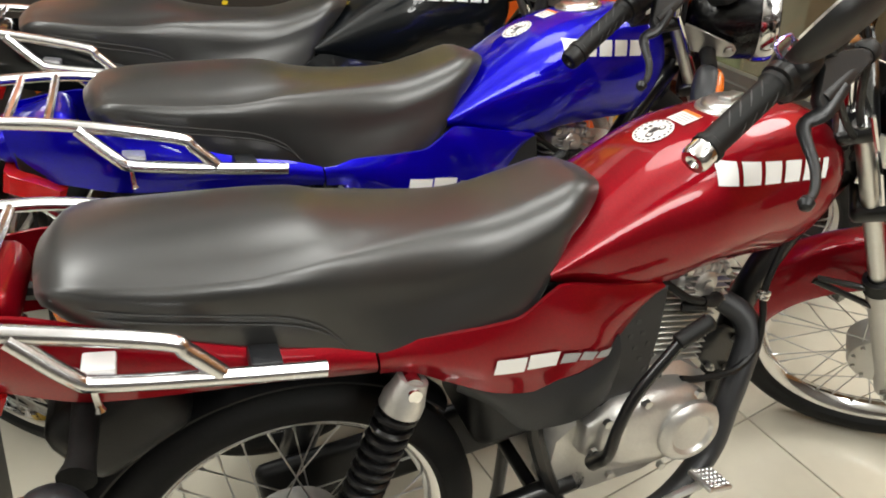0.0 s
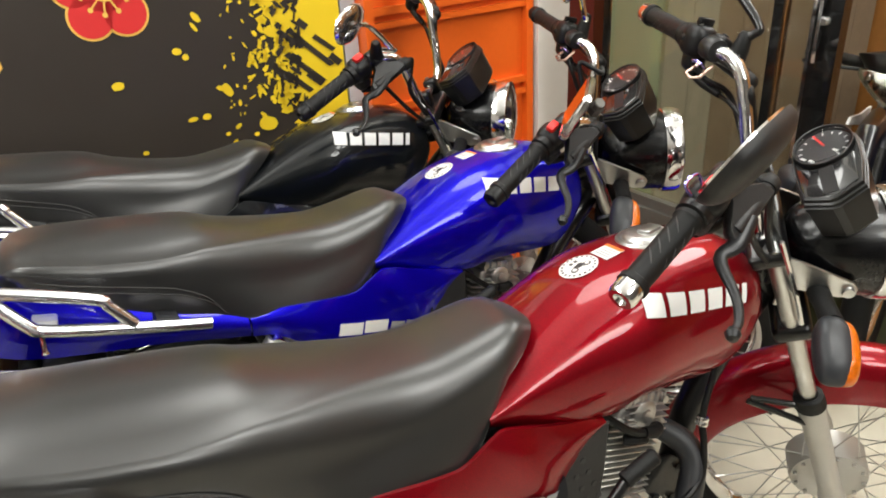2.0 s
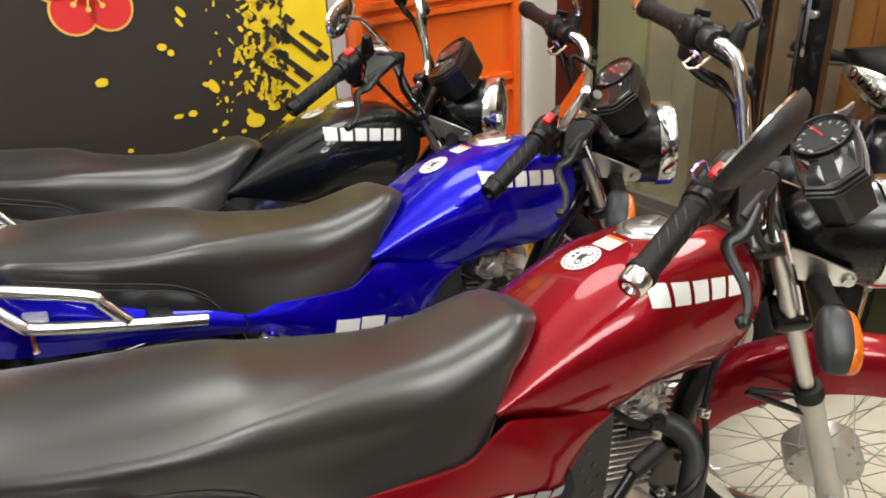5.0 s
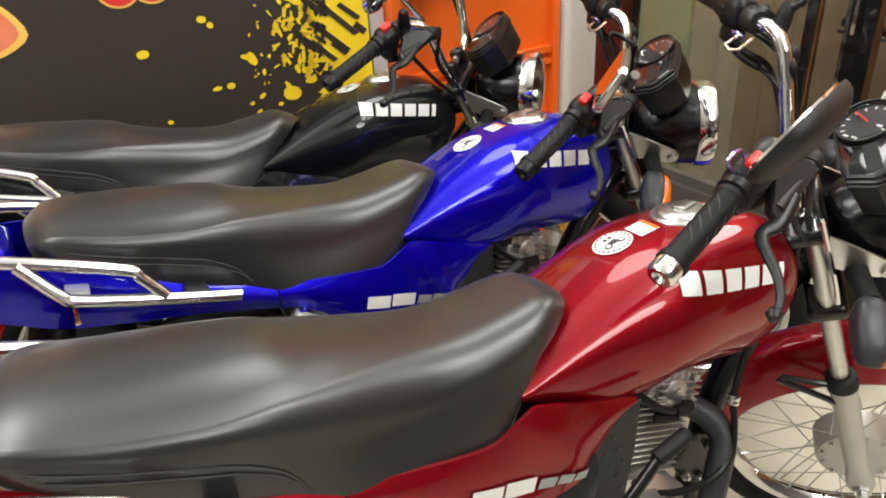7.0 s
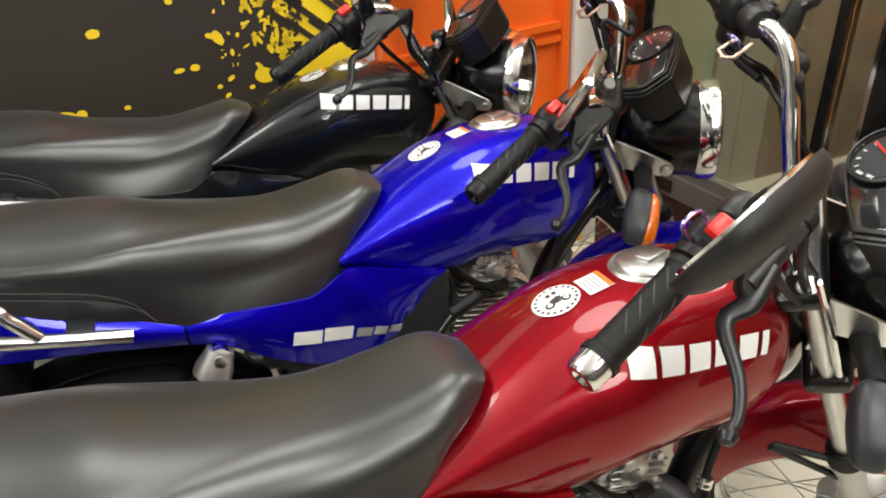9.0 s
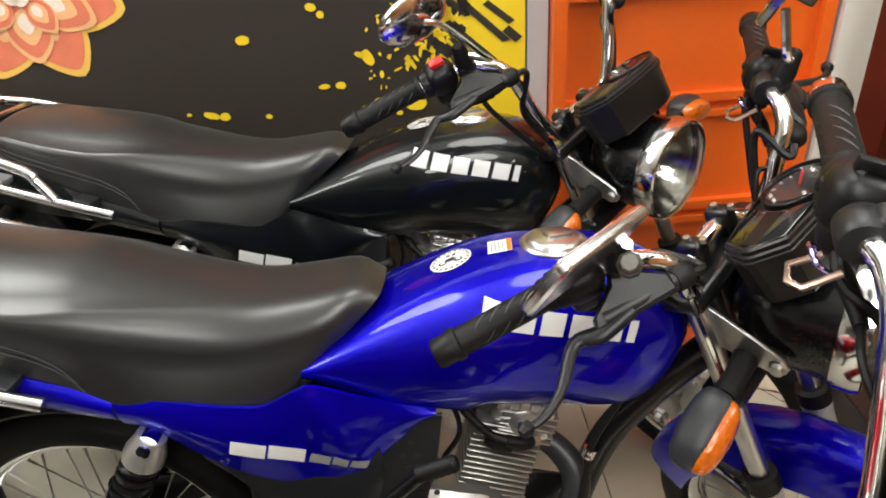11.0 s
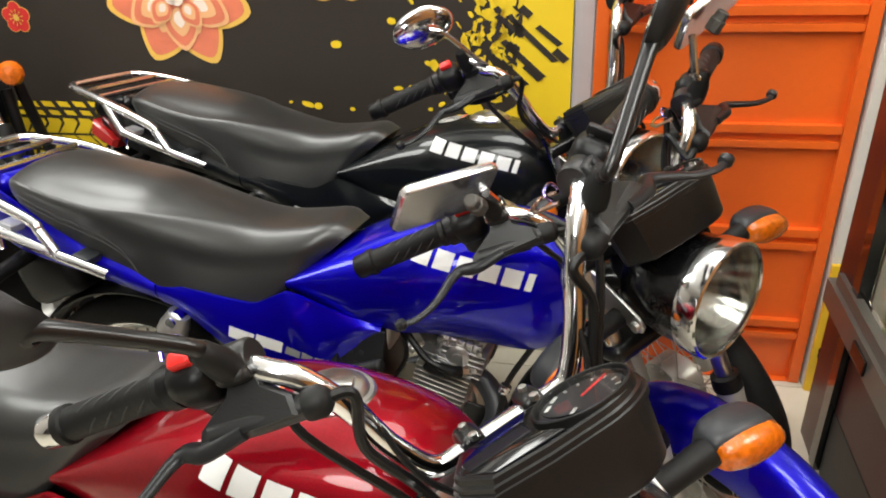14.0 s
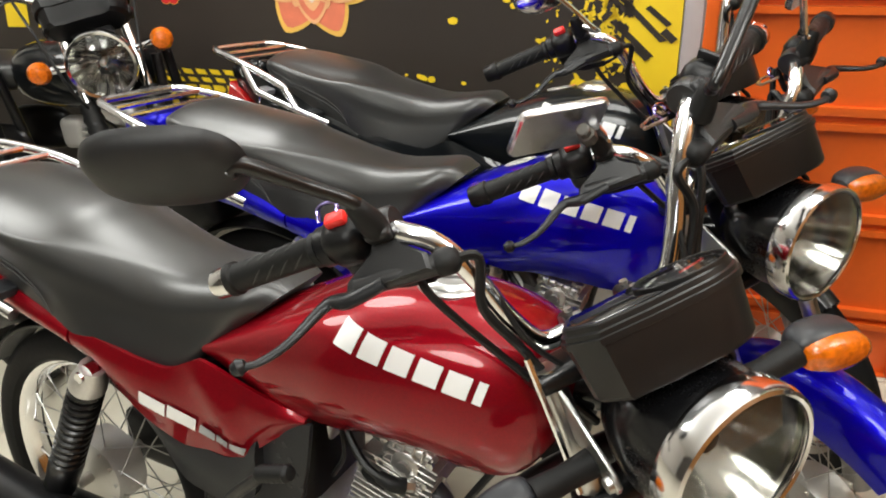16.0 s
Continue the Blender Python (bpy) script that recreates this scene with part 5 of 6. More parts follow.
            part("spring_clip", Geo().tube([spot(0.022 + da, -0.012, 0.024 + du), spot(0.018 + da, -0.024, 0.031 + du), spot(0.03 + da, -0.028, 0.033 + du), spot(0.042 + da, -0.026, 0.03 + du), spot(0.044 + da, -0.014, 0.023 + du)], 0.0022, 8, 4), CLIP, house, "violet-tinted wire clip")
        part("housing_screw", Geo().lathe([(0, 0.004), (0.003, 0.004), (0.0032, 0)], spot(0.018, -0.008, 0.0255), up, 8), STEEL, house)
        # lever with its perch
        perch = Geo().lathe([(-0.037, 0.0), (-0.037, 0.0175), (-0.034, 0.0195), (-0.01, 0.0195), (-0.007, 0.0175), (-0.007, 0.0)], root, d, 20)
        perch.box(local(-0.022, 0.012, 0.012, -20), (0.028, 0.026, 0.02), 0.006, 3)
        perch.prism([(-0.036, 0.008), (-0.008, 0.008), (-0.002, 0.022), (0.03, 0.047), (0.034, 0.062), (-0.066, 0.058), (-0.064, 0.04), (-0.042, 0.024)], spot(0, 0, -0.003), d, fwd * 0.93 - up * 0.36, 0.017, 0.004)
        perch.tube([spot(0.02, 0.048, -0.021), spot(-0.03, 0.047, -0.024), spot(-0.07, 0.045, -0.028)], [0.0115, 0.012, 0.0115], 14, 0)
        pc = part("lever_perch", perch, PERCH, bar, "dull black cast lever bracket")
        part("perch_collar", Geo().lathe([(0.0, 0.0), (0.0, 0.0135), (0.004, 0.0145), (0.016, 0.0145), (0.02, 0.012), (0.024, 0.007), (0.024, 0.0)], spot(-0.068, 0.045, -0.028), spot(-0.08, 0.044, -0.03) - spot(-0.068, 0.045, -0.028), 16), RUBBER, pc)
        part("clamp_screw", Geo().lathe([(0, 0.0062), (0.004, 0.0062), (0.005, 0.004), (0.0052, 0.0)], spot(-0.022, 0.014, 0.0205), up * 0.94 + fwd * 0.3, 10), DARK_STEEL, pc)
        ball = V((0.135, 0.377 * s, 1.062)) + sh
        lv = [spot(-0.012, 0.052, -0.02), spot(0.03, 0.06, -0.022), spot(0.06, 0.056, -0.024)]
        mid = lv[-1].lerp(ball, 0.42) + fwd * 0.014
        lever = part("hand_lever", Geo().tube([*lv, mid, lv[-1].lerp(ball, 0.75) + fwd * 0.012, ball], [0.011, 0.0115, 0.0085, 0.0062, 0.0054, 0.0046], 12, 5, 0.7), LEVER, bar, "dark grey metal lever")
        part("lever_ball", Geo().lathe([(-0.0095, 0.0), (-0.007, 0.0065), (0, 0.0095), (0.007, 0.0065), (0.0095, 0.0)], ball, (ball - mid).normalized(), 14), LEVER, lever)
        part("control_cable", Geo().tube([spot(-0.08, 0.044, -0.03), spot(-0.105, 0.04, -0.045), (0.196, 0.13 * s, 1.045), (0.212, 0.105 * s, 0.985), (0.235, 0.08 * s, 0.92), (0.24, 0.05 * s, 0.86)], 0.0055, 8, 6), CABLE, bar)
        part("wiring_loom", Geo().tube([spot(0.02, 0.004, -0.035), spot(-0.02, 0.01, -0.05), (0.16, 0.17 * s, 1.06), (0.195, 0.13 * s, 0.985), (0.225, 0.095 * s, 0.93), (0.235, 0.05 * s, 0.88)], 0.0048, 8, 6), CABLE, bar)
        part("cable_sleeve", Geo().tube([spot(0.03, 0.012, -0.054), spot(-0.005, 0.024, -0.062), spot(-0.045, 0.03, -0.066)], [0.006, 0.0085, 0.006], 10, 4), RUBBER, house)
        part("housing_cable", Geo().tube([spot(-0.045, 0.03, -0.066), spot(-0.09, 0.03, -0.072), (0.215, 0.1 * s, 1.0), (0.24, 0.06 * s, 0.94)], 0.0035, 8, 6), CABLE, house)
        # mirrors
        base = spot(-0.05, 0.028, 0.0) if mirrors == "black" and s > 0 else spot(-0.022, 0.012, 0.018)
        boss = part("mirror_boss", Geo().lathe([(-0.004, 0.0145), (0.01, 0.0145), (0.022, 0.0125), (0.036, 0.0105), (0.04, 0.007), (0.04, 0)], base, up, 14), RUBBER, bar)
        if mirrors == "black":
            centre = V((0.107, -0.349, 1.279)) if s < 0 else V((0.088, 0.346, 1.267))
            ux, nrm = (V((-0.419, -0.895, 0.155)) if s < 0 else V((-0.35, 0.8, 0.48))).normalized(), V((0.794, 0.444 * s, -0.416))
            nrm = (nrm - ux * nrm.dot(ux)).normalized()
            uy = nrm.cross(ux)
            root_m = centre - ux * 0.07 + nrm * 0.008
            stalk = [base + up * 0.03, base + up * 0.045, root_m.lerp(base, 0.5) + V((0, 0, 0.012)), root_m, centre - ux * 0.058 + nrm * 0.01]
            if s > 0:
                stalk = [base + up * 0.03, V((0.176, 0.178, 1.165)), V((0.18, 0.186, 1.18)), V((0.119, 0.29, 1.23)), centre - ux * 0.058 + nrm * 0.01]
            stem = part("mirror_stem", Geo().tube(stalk, [0.0095, 0.0072, 0.0072, 0.0085, 0.012], 12, 6), FRAME_BLACK, bar)
            outline = oval(0, 0, 0.074, 0.051, 36, 2.5)
            part("mirror_shell", cushion(outline, centre, ux, uy, 0.046, 8, 2.5, 1.15, 0.08), MIRROR_SHELL, stem, "black plastic mirror shell")
            part("mirror_glass", Geo().prism([(x * 0.9, y * 0.9) for x, y in outline], centre - nrm * 0.0018, ux, uy, 0.003), MIRROR, stem)
        elif mirrors == "square":
            centre = V((0.205, -0.27, 1.16)) if s < 0 else V((0.175, 0.255, 1.2))
            stem = part("mirror_stem", Geo().tube([base + up * 0.02, base + up * 0.035, V((0.2, 0.19 * s, 1.1 + (0.02 if s > 0 else 0))), centre + V((0.01, -0.055 * s, -0.02))], 0.006, 8, 4), CHROME, bar)
            ux, uy = (V((0.02, 0.97, 0.23 * s)).normalized(), V((0.48, -0.14 * s, 0.86)))
            uy = (uy - ux * uy.dot(ux)).normalized()
            part("mirror_shell", Geo().prism(round_rect(0.07, 0.043, 0.012, 4), centre, ux, uy, 0.013, 0.003), SATIN_CHROME, stem, "rectangular chrome mirror")
            nn = ux.cross(uy)
            nn = nn if nn.x < 0 else -nn
            joint = V((0.236, 0.245 * s, 1.148)) if s < 0 else centre + V((0.025, -0.02 * s, -0.012))
            part("mirror_joint", Geo().lathe([(-0.015, 0.0), (-0.015, 0.01), (-0.013, 0.0125), (0.004, 0.0125), (0.006, 0.0105), (0.016, 0.01), (0.018, 0.008), (0.018, 0.0)], joint, (0.3, 0.5 * s, 0.8), 8), CAST_DARK, stem, "zinc-plated mirror joint")
            part("mirror_glass", Geo().prism(round_rect(0.063, 0.036, 0.008, 4), centre + nn * 0.007, ux, uy, 0.002), MIRROR, stem)
        else:
            centre = V((0.121, 0.256 * s, 1.257))
            stem = part("mirror_stem", Geo().tube([base + up * 0.02, V((0.185, 0.178 * s, 1.165)), V((0.18, 0.19 * s, 1.18)), centre + V((0.035, -0.025 * s, -0.016)), centre + V((0.022, 0, 0))], 0.0052, 8, 4), CHROME, bar)
            nrm = V((1.0, 0.2 * s, -0.12)).normalized()
            ux = (V((0, 1, 0)) - nrm * nrm.y).normalized()
            uy = nrm.cross(ux)
            part("mirror_shell", cushion(oval(0, 0, 0.06, 0.04, 28), centre, ux, uy, 0.018, 6, 2.0, 1.3, 0.25), CHROME, stem, "oval chrome mirror")
            part("mirror_glass", Geo().prism(oval(0, 0, 0.05, 0.034, 28), centre - nrm * 0.005, ux, uy, 0.003), MIRROR, stem)
    return bike


def bike_at(x, y, yaw):
    return pose(x, y, 0, 0, 0, yaw) @ pose(0, 0, 0, -LEAN, 0, 0)


motorcycle("red", "red commuter motorcycle with black saddle, leaning on its stand", bike_at(0.0, -0.111, 0.0), lamp_yaw=6.0)
motorcycle("blue", "blue commuter motorcycle with chrome square mirror", bike_at(0.041, 0.385, 2.8), (0.06, 0, -0.06), "square", -46.0, PLASTIC, 8.0)
motorcycle("black", "black commuter motorcycle with chrome oval mirror", bike_at(-0.097, 0.843, 0.19), (0.015, 0, 0.012), "oval", -46.0, PLASTIC)

# ---- print on the banner ----
GOLD = mat("print_gold", (0.83, 0.5, 0.1), 0.42, 0, 0, 0.04, 500, 0.06, 1.5)
PRINT_RED = mat("print_red", (0.66, 0.03, 0.03), 0.42, 0, 0, 0.05, 500, 0.06, 3)
CORAL = mat("print_coral", (0.74, 0.2, 0.11), 0.42, 0, 0, 0.14, 500, 0.06, 18)
PEACH = mat("print_peach", (0.85, 0.46, 0.22), 0.42, 0, 0, 0.12, 500, 0.06, 18)
PALE = mat("print_pale", (0.86, 0.72, 0.62), 0.42, 0, 0, 0.08, 500, 0.06, 18)
banner = bpy.data.objects["banner"]
rng = random.Random(7)


def flat_on_wall(polys, lift):
    """Flat printed shapes, outlines in (along, height), just proud of the banner."""
    g = Geo()
    for poly in polys:
        m = len(poly)
        front = [wall_pt(s, z, lift) for s, z in poly]
        g.add(front, [list(range(m))])
    return g


def blob(s, z, a, b, turn=0.0, n=14, rough=0.08):
    out = []
    for k in range(n):
        t = 2 * math.pi * k / n
        r = 1 + rng.uniform(-rough, rough)
        x, y = a * math.cos(t) * r, b * math.sin(t) * r
        out.append((s + x * math.cos(turn) - y * math.sin(turn), z + x * math.sin(turn) + y * math.cos(turn)))
    return out


def shard(s, z, a, b, turn):
    pts = [(-a, -b * rng.uniform(0.2, 1)), (0, -b), (a, -b * rng.uniform(0, 0.8)), (a * 0.8, b * rng.uniform(0.3, 1)), (-a * 0.6, b)]
    return [(s + x * math.cos(turn) - y * math.sin(turn), z + x * math.sin(turn) + y * math.cos(turn)) for x, y in pts]


# the broad yellow splash: a ragged left edge in many steps
edge = []
for k in range(74):
    z = 0.76 + k * 0.01225
    base = -0.12 - 0.09 * math.sin((z - 0.7) * 2.6) - 0.03 * math.sin(z * 23)
    if z < 0.92:
        base = -0.13 + (0.92 - z) * -0.35 if z > 0.8 else -0.1 + (0.8 - z) * 0.8
    edge.append((base + rng.uniform(-0.035, 0.03), z + rng.uniform(-0.006, 0.006)))
strips = []
for (sa, za), (sb, zb) in zip(edge, edge[1:]):
    strips.append([(sa, za), (-0.001, za), (-0.001, zb), (sb, zb)])
part("yellow_splash", flat_on_wall(strips, 0.002), BANNER_YELLOW, banner, "ragged yellow paint splash")
specks = []
for k in range(360):
    s = -0.17 - abs(rng.gauss(0, 0.085))
    z = rng.uniform(0.88, 1.64)
    if s < -0.36:
        continue
    size = 0.016 * max(0.25, 1 - (-0.15 - s) / 0.26)
    specks.append(shard(s, z, size * rng.uniform(0.6, 1.7), size * rng.uniform(0.3, 0.8), rng.choice((0.2, 1.2, -0.9, 1.5)) + rng.uniform(-0.3, 0.3)))
for s, z, a, b, t in ((-0.628, 1.029, 0.016, 0.0105, 0.1), (-0.47, 1.089, 0.013, 0.009, -0.2), (-0.451, 1.072, 0.009, 0.008, -0.5), (-0.407, 1.165, 0.017, 0.008, -0.9), (-0.416, 1.142, 0.014, 0.005, -1.0),
                      (-0.464, 0.911, 0.014, 0.006, 0.1), (-0.426, 0.911, 0.012, 0.0085, -0.1), (-0.259, 0.858, 0.026, 0.02, -0.2), (-0.377, 0.853, 0.007, 0.0055, 0), (-0.345, 0.868, 0.01, 0.006, 0.5), (-0.361, 0.827, 0.009, 0.005, 0.4), (-0.297, 0.835, 0.008, 0.006, 0),
                      (-0.358, 0.971, 0.012, 0.02, 0.5), (-0.374, 0.978, 0.014, 0.007, -0.3), (-0.33, 0.93, 0.005, 0.009, 0), (-0.78, 0.868, 0.006, 0.004, 0), (-0.73, 0.862, 0.02, 0.008, -0.3), (-0.7, 0.857, 0.012, 0.01, 0), (-0.6, 0.85, 0.008, 0.006, 0)):
    specks.append(blob(s, z, a, b, t))
tagged(part("yellow_speck", flat_on_wall(specks, 0.003), BANNER_YELLOW, banner), kind="stuff")
slashes = []
for s, z, a in ((-0.09, 1.03, 0.07), (-0.06, 1.05, 0.04), (-0.125, 0.99, 0.075), (-0.15, 0.955, 0.05), (-0.1, 0.955, 0.03), (-0.16, 1.075, 0.045), (-0.19, 0.98, 0.03), (-0.03, 1.0, 0.022), (-0.12, 1.11, 0.018), (-0.18, 1.2, 0.05), (-0.1, 1.25, 0.06), (-0.2, 1.32, 0.05)):
    t = -0.72 + rng.uniform(-0.05, 0.05)
    b = 0.0065 + 0.004 * rng.random()
    slashes.append([(s + x * math.cos(t) - y * math.sin(t), z + x * math.sin(t) + y * math.cos(t)) for x, y in ((-a, -b), (a * 0.85, -b), (a, b), (-a * 0.9, b))])
for k in range(125):
    s, z = -0.13 - abs(rng.gauss(0, 0.045)), rng.uniform(0.9, 1.64)
    slashes.append(shard(s, z, rng.uniform(0.006, 0.022), rng.uniform(0.003, 0.009), rng.choice((-0.72, 0.8, 1.4))))
tagged(part("brown_slash", flat_on_wall(slashes, 0.0045), BANNER, banner), kind="stuff")


def plum(s, z, r):
    """A red five-petalled flower with a gold rim and stamens."""
    lobes = [(s + 0.56 * r * math.cos(radians(90 + 72 * k)), z + 0.56 * r * math.sin(radians(90 + 72 * k))) for k in range(5)]
    part("flower_rim", flat_on_wall([blob(a, b, r * 0.47, r * 0.47, 0, 26, 0) for a, b in lobes], 0.002), GOLD, banner)
    red = part("red_flower", flat_on_wall([blob(a, b, r * 0.42, r * 0.42, 0, 26, 0) for a, b in lobes] + [blob(s, z, r * 0.4, r * 0.4, 0, 20, 0)], 0.003), PRINT_RED, banner, "printed red plum blossom")
    stam = [blob(s, z, r * 0.2, r * 0.2, 0, 20, 0)]
    for k in range(10):
        a = radians(36 * k + 10)
        c, q = math.cos(a), math.sin(a)
        w = r * 0.018
        stam.append([(s + c * r * 0.2 - q * w, z + q * r * 0.2 + c * w), (s + c * r * 0.2 + q * w, z + q * r * 0.2 - c * w), (s + c * r * 0.42 + q * w, z + q * r * 0.42 - c * w), (s + c * r * 0.42 - q * w, z + q * r * 0.42 + c * w)])
        stam.append(blob(s + c * r * 0.45, z + q * r * 0.45, r * 0.055, r * 0.055, 0, 10, 0))
    part("stamen_print", flat_on_wall(stam, 0.004), GOLD, red)


plum(-0.61, 1.25, 0.118)
plum(-1.585, 1.105, 0.045)
plum(-1.32, 1.32, 0.05)
plum(-2.2, 1.3, 0.11)


def petal(s, z, length, wide, turn):
    """A pointed petal of four printed tones; turn: where its tip points."""
    def outline(k, shift=0.0):
        pts = [(0, 0), (0.18, 0.36), (0.5, 0.52), (0.78, 0.36), (1.0, 0.0), (0.78, -0.36), (0.5, -0.52), (0.18, -0.36)]
        pts = [tuple(v)[:2] for v in curve([(x, y, 0) for x, y in pts] + [(0, 0, 0)], 3)[:-1]]
        out = []
        for x, y in pts:
            x, y = (0.5 + (x - 0.5) * k + shift) * length, y * wide * k
            out.append((s + x * math.cos(turn) - y * math.sin(turn), z + x * math.sin(turn) + y * math.cos(turn)))
        return out
    return outline


def lotus(s, z, r):
    layers = [[], [], [], []]
    for ring, (count, size, start) in enumerate(((7, 1.0, -67), (6, 0.72, -90), (5, 0.45, -60))):
        for k in range(count):
            a = radians(start + 360 / count * k)
            o = petal(s + 0.16 * r * math.cos(a), z + 0.12 * r * math.sin(a), r * size * 0.86, r * size * 0.62, a)
            yield_order = ring * 0.0032
            for i, (kk, m_) in enumerate(((1.0, GOLD if ring == 0 else PEACH), (0.9, CORAL), (0.6, CORAL if ring == 0 else PEACH), (0.34, PEACH if ring == 0 else PALE))):
                part("petal_print", flat_on_wall([o(kk, -0.05 * i)], 0.002 + yield_order + i * 0.0007 + k * 0.00006), m_, banner)
    part("flower_heart", flat_on_wall([blob(s + r * 0.1 * math.cos(a), z + r * 0.1 * math.sin(a), r * 0.07, r * 0.09, a) for a in span(0, 5, 5)], 0.0135), PALE, banner)


lotus(-1.07, 1.17, 0.215)

# tyre track print
tracks = []
for k in range(12):
    s = -2.02 + k * 0.0535
    tracks.append([(s, 0.859), (s + 0.037, 0.857), (s + 0.047, 0.84), (s + 0.01, 0.842)])
    tracks.append([(s + 0.018, 0.831), (s + 0.052, 0.829), (s + 0.061, 0.814), (s + 0.027, 0.816)])
    tracks.append([(s + 0.006, 0.806), (s + 0.046, 0.804), (s + 0.054, 0.792), (s + 0.03, 0.758), (s - 0.018, 0.758), (s + 0.009, 0.788)])
    tracks.append([(s - 0.016, 0.751), (s + 0.032, 0.751), (s + 0.056, 0.722), (s + 0.05, 0.706), (s + 0.006, 0.707), (s + 0.011, 0.722)])
    tracks.append([(s, 0.699), (s + 0.04, 0.698), (s + 0.034, 0.683), (s - 0.004, 0.684)])
    tracks.append([(s + 0.012, 0.676), (s + 0.044, 0.675), (s + 0.038, 0.664), (s + 0.008, 0.665)])
part("tyre_track_print", flat_on_wall(tracks, 0.002), BANNER_YELLOW, banner, "yellow printed tyre track")
for k, (s0, wide) in enumerate(((-2.3, 0.1), (-2.16, 0.07), (-2.05, 0.05))):
    part("text_bar", flat_on_wall([[(s0, 0.98), (s0 + wide, 0.98), (s0 + wide + 0.02, 1.1), (s0 + 0.02, 1.1)]], 0.002), BANNER_YELLOW, banner)


# ---- an older motorcycle facing the camera ----
def classic_motorcycle(at):
    V = Vector
    bike = thing("classic_motorcycle", "black older motorcycle with a large round chrome headlamp", "motorcycle", "", at)
    # local x runs forward from the headlamp, z from the floor
    # the bars are turned hard over, so the body lies off to one side and stands upright
    head = V((-0.1, 0, 0))
    body_at = pose(0, 0, 0, -11, 0, 0) @ Matrix.Translation(head) @ Matrix.Rotation(radians(64), 4, "Z") @ Matrix.Translation(-head)
    o = V((0.0, 0, 0.915))
    lamp = part("headlamp", Geo().lathe([(-0.1, 0.0), (-0.09, 0.05), (-0.05, 0.082), (0.0, 0.093)], o, (1, 0, 0), 36), FRAME_BLACK, bike)
    part("lamp_rim", Geo().lathe([(-0.005, 0.094), (0.0, 0.099), (0.02, 0.099), (0.028, 0.094), (0.026, 0.087), (0.0, 0.091)], o, (1, 0, 0), 44), CHROME, lamp, "chrome headlamp rim")
    part("reflector", reflector_geo(o, [(-0.07, 0.012), (-0.055, 0.04), (-0.03, 0.062), (0.015, 0.088)], 40, 0.0018), REFLECTOR, lamp, "", None, 5)
    part("bulb", Geo().lathe([(-0.07, 0.009), (-0.01, 0.009), (-0.004, 0.0)], o, (1, 0, 0), 12), ALLOY_PAINT, lamp)
    part("lamp_lens", Geo().lathe([(0.02, 0.088), (0.035, 0.062), (0.042, 0.03), (0.043, 0.0), (0.04, 0.0), (0.039, 0.03), (0.032, 0.062), (0.017, 0.088)], o, (1, 0, 0), 36), LENS, lamp)
    for s in (-1, 1):
        leg = part("fork_leg", Geo().tube([(-0.13, 0.09 * s, 1.08), (0.0, 0.09 * s, 0.75)], 0.0165, 14, 0), CHROME, bike, "chrome fork tube")
        part("slider", Geo().tube([(0.0, 0.09 * s, 0.76), (0.18, 0.09 * s, 0.31)], 0.024, 14, 0), FRAME_BLACK, leg)
        part("gaiter", Geo().lathe([(k * 0.016, 0.026 + 0.005 * (k % 2)) for k in range(8)], (-0.025, 0.09 * s, 0.815), (0.37, 0, -0.93), 18), RUBBER, leg)
        sig = part("turn_signal", Geo().tube([(-0.05, 0.1 * s, 0.925), (-0.045, 0.152 * s, 0.93)], 0.0125, 10, 0), CHROME, bike)
        part("signal_lens", Geo().lathe([(-0.02, 0.0), (-0.018, 0.026), (-0.006, 0.033), (0.012, 0.033), (0.028, 0.024), (0.034, 0.0)], (-0.04, 0.178 * s, 0.932), (1, 0, 0), 24), AMBER, sig, "round amber lens")
        part("pod_face", Geo().lathe([(0.052, 0.0), (0.052, 0.05)], (-0.075, 0.062 * s, 1.05), (-0.62, 0, 0.78), 30), DIAL, bike)
        part("grip", Geo().tube([(-0.3, 0.3 * s, 1.1), (-0.36, 0.4 * s, 1.08)], 0.018, 14, 0), RUBBER, bike)
        part("side_cover", cushion(oval(-0.68, 0.62, 0.12, 0.08, 20, 3), (0, 0.11 * s, 0), (1, 0, 0), (0, 0, 1), 0.06), FRAME_BLACK, bike, "", body_at)
    eight = [(0.068 * math.cos(q) * (1 if abs(math.sin(q)) > 0.35 else 0.86), 0.066 * math.copysign(1, math.sin(q)) * min(1, abs(math.sin(q)) * 3) + 0.062 * math.sin(q)) for q in span(0, 2 * math.pi * 47 / 48, 47)]
    tilt = Matrix.Translation((-0.075, 0, 1.05)) @ Matrix.Rotation(radians(-38), 4, "Y")
    pods = part("instrument_housing", Geo().rings([[tilt @ V((x * k, y * k, h)) for x, y in eight] for h, k in ((-0.045, 0.6), (-0.045, 0.84), (-0.035, 0.93), (0.012, 0.97), (0.014, 1.03), (0.04, 1.05), (0.05, 1.0), (0.052, 0.93))]), PLASTIC, bike, "black plastic twin instrument housing", None, 30)
    part("housing_stay", Geo().box(pose(-0.07, 0, 0.995, 0, -38, 0), (0.03, 0.12, 0.06), 0.012, 3), DARK_STEEL, pods)
    part("handlebar", Geo().tube([(-0.3, -0.3, 1.1), (-0.22, -0.2, 1.13), (-0.17, -0.08, 1.08), (-0.17, 0.08, 1.08), (-0.22, 0.2, 1.13), (-0.3, 0.3, 1.1)], 0.011, 12, 6), CHROME, bike)
    part("fork_yoke", Geo().box(pose(-0.09, 0, 1.02, 0, -22, 0), (0.06, 0.26, 0.03), 0.01, 3), FRAME_BLACK, bike)
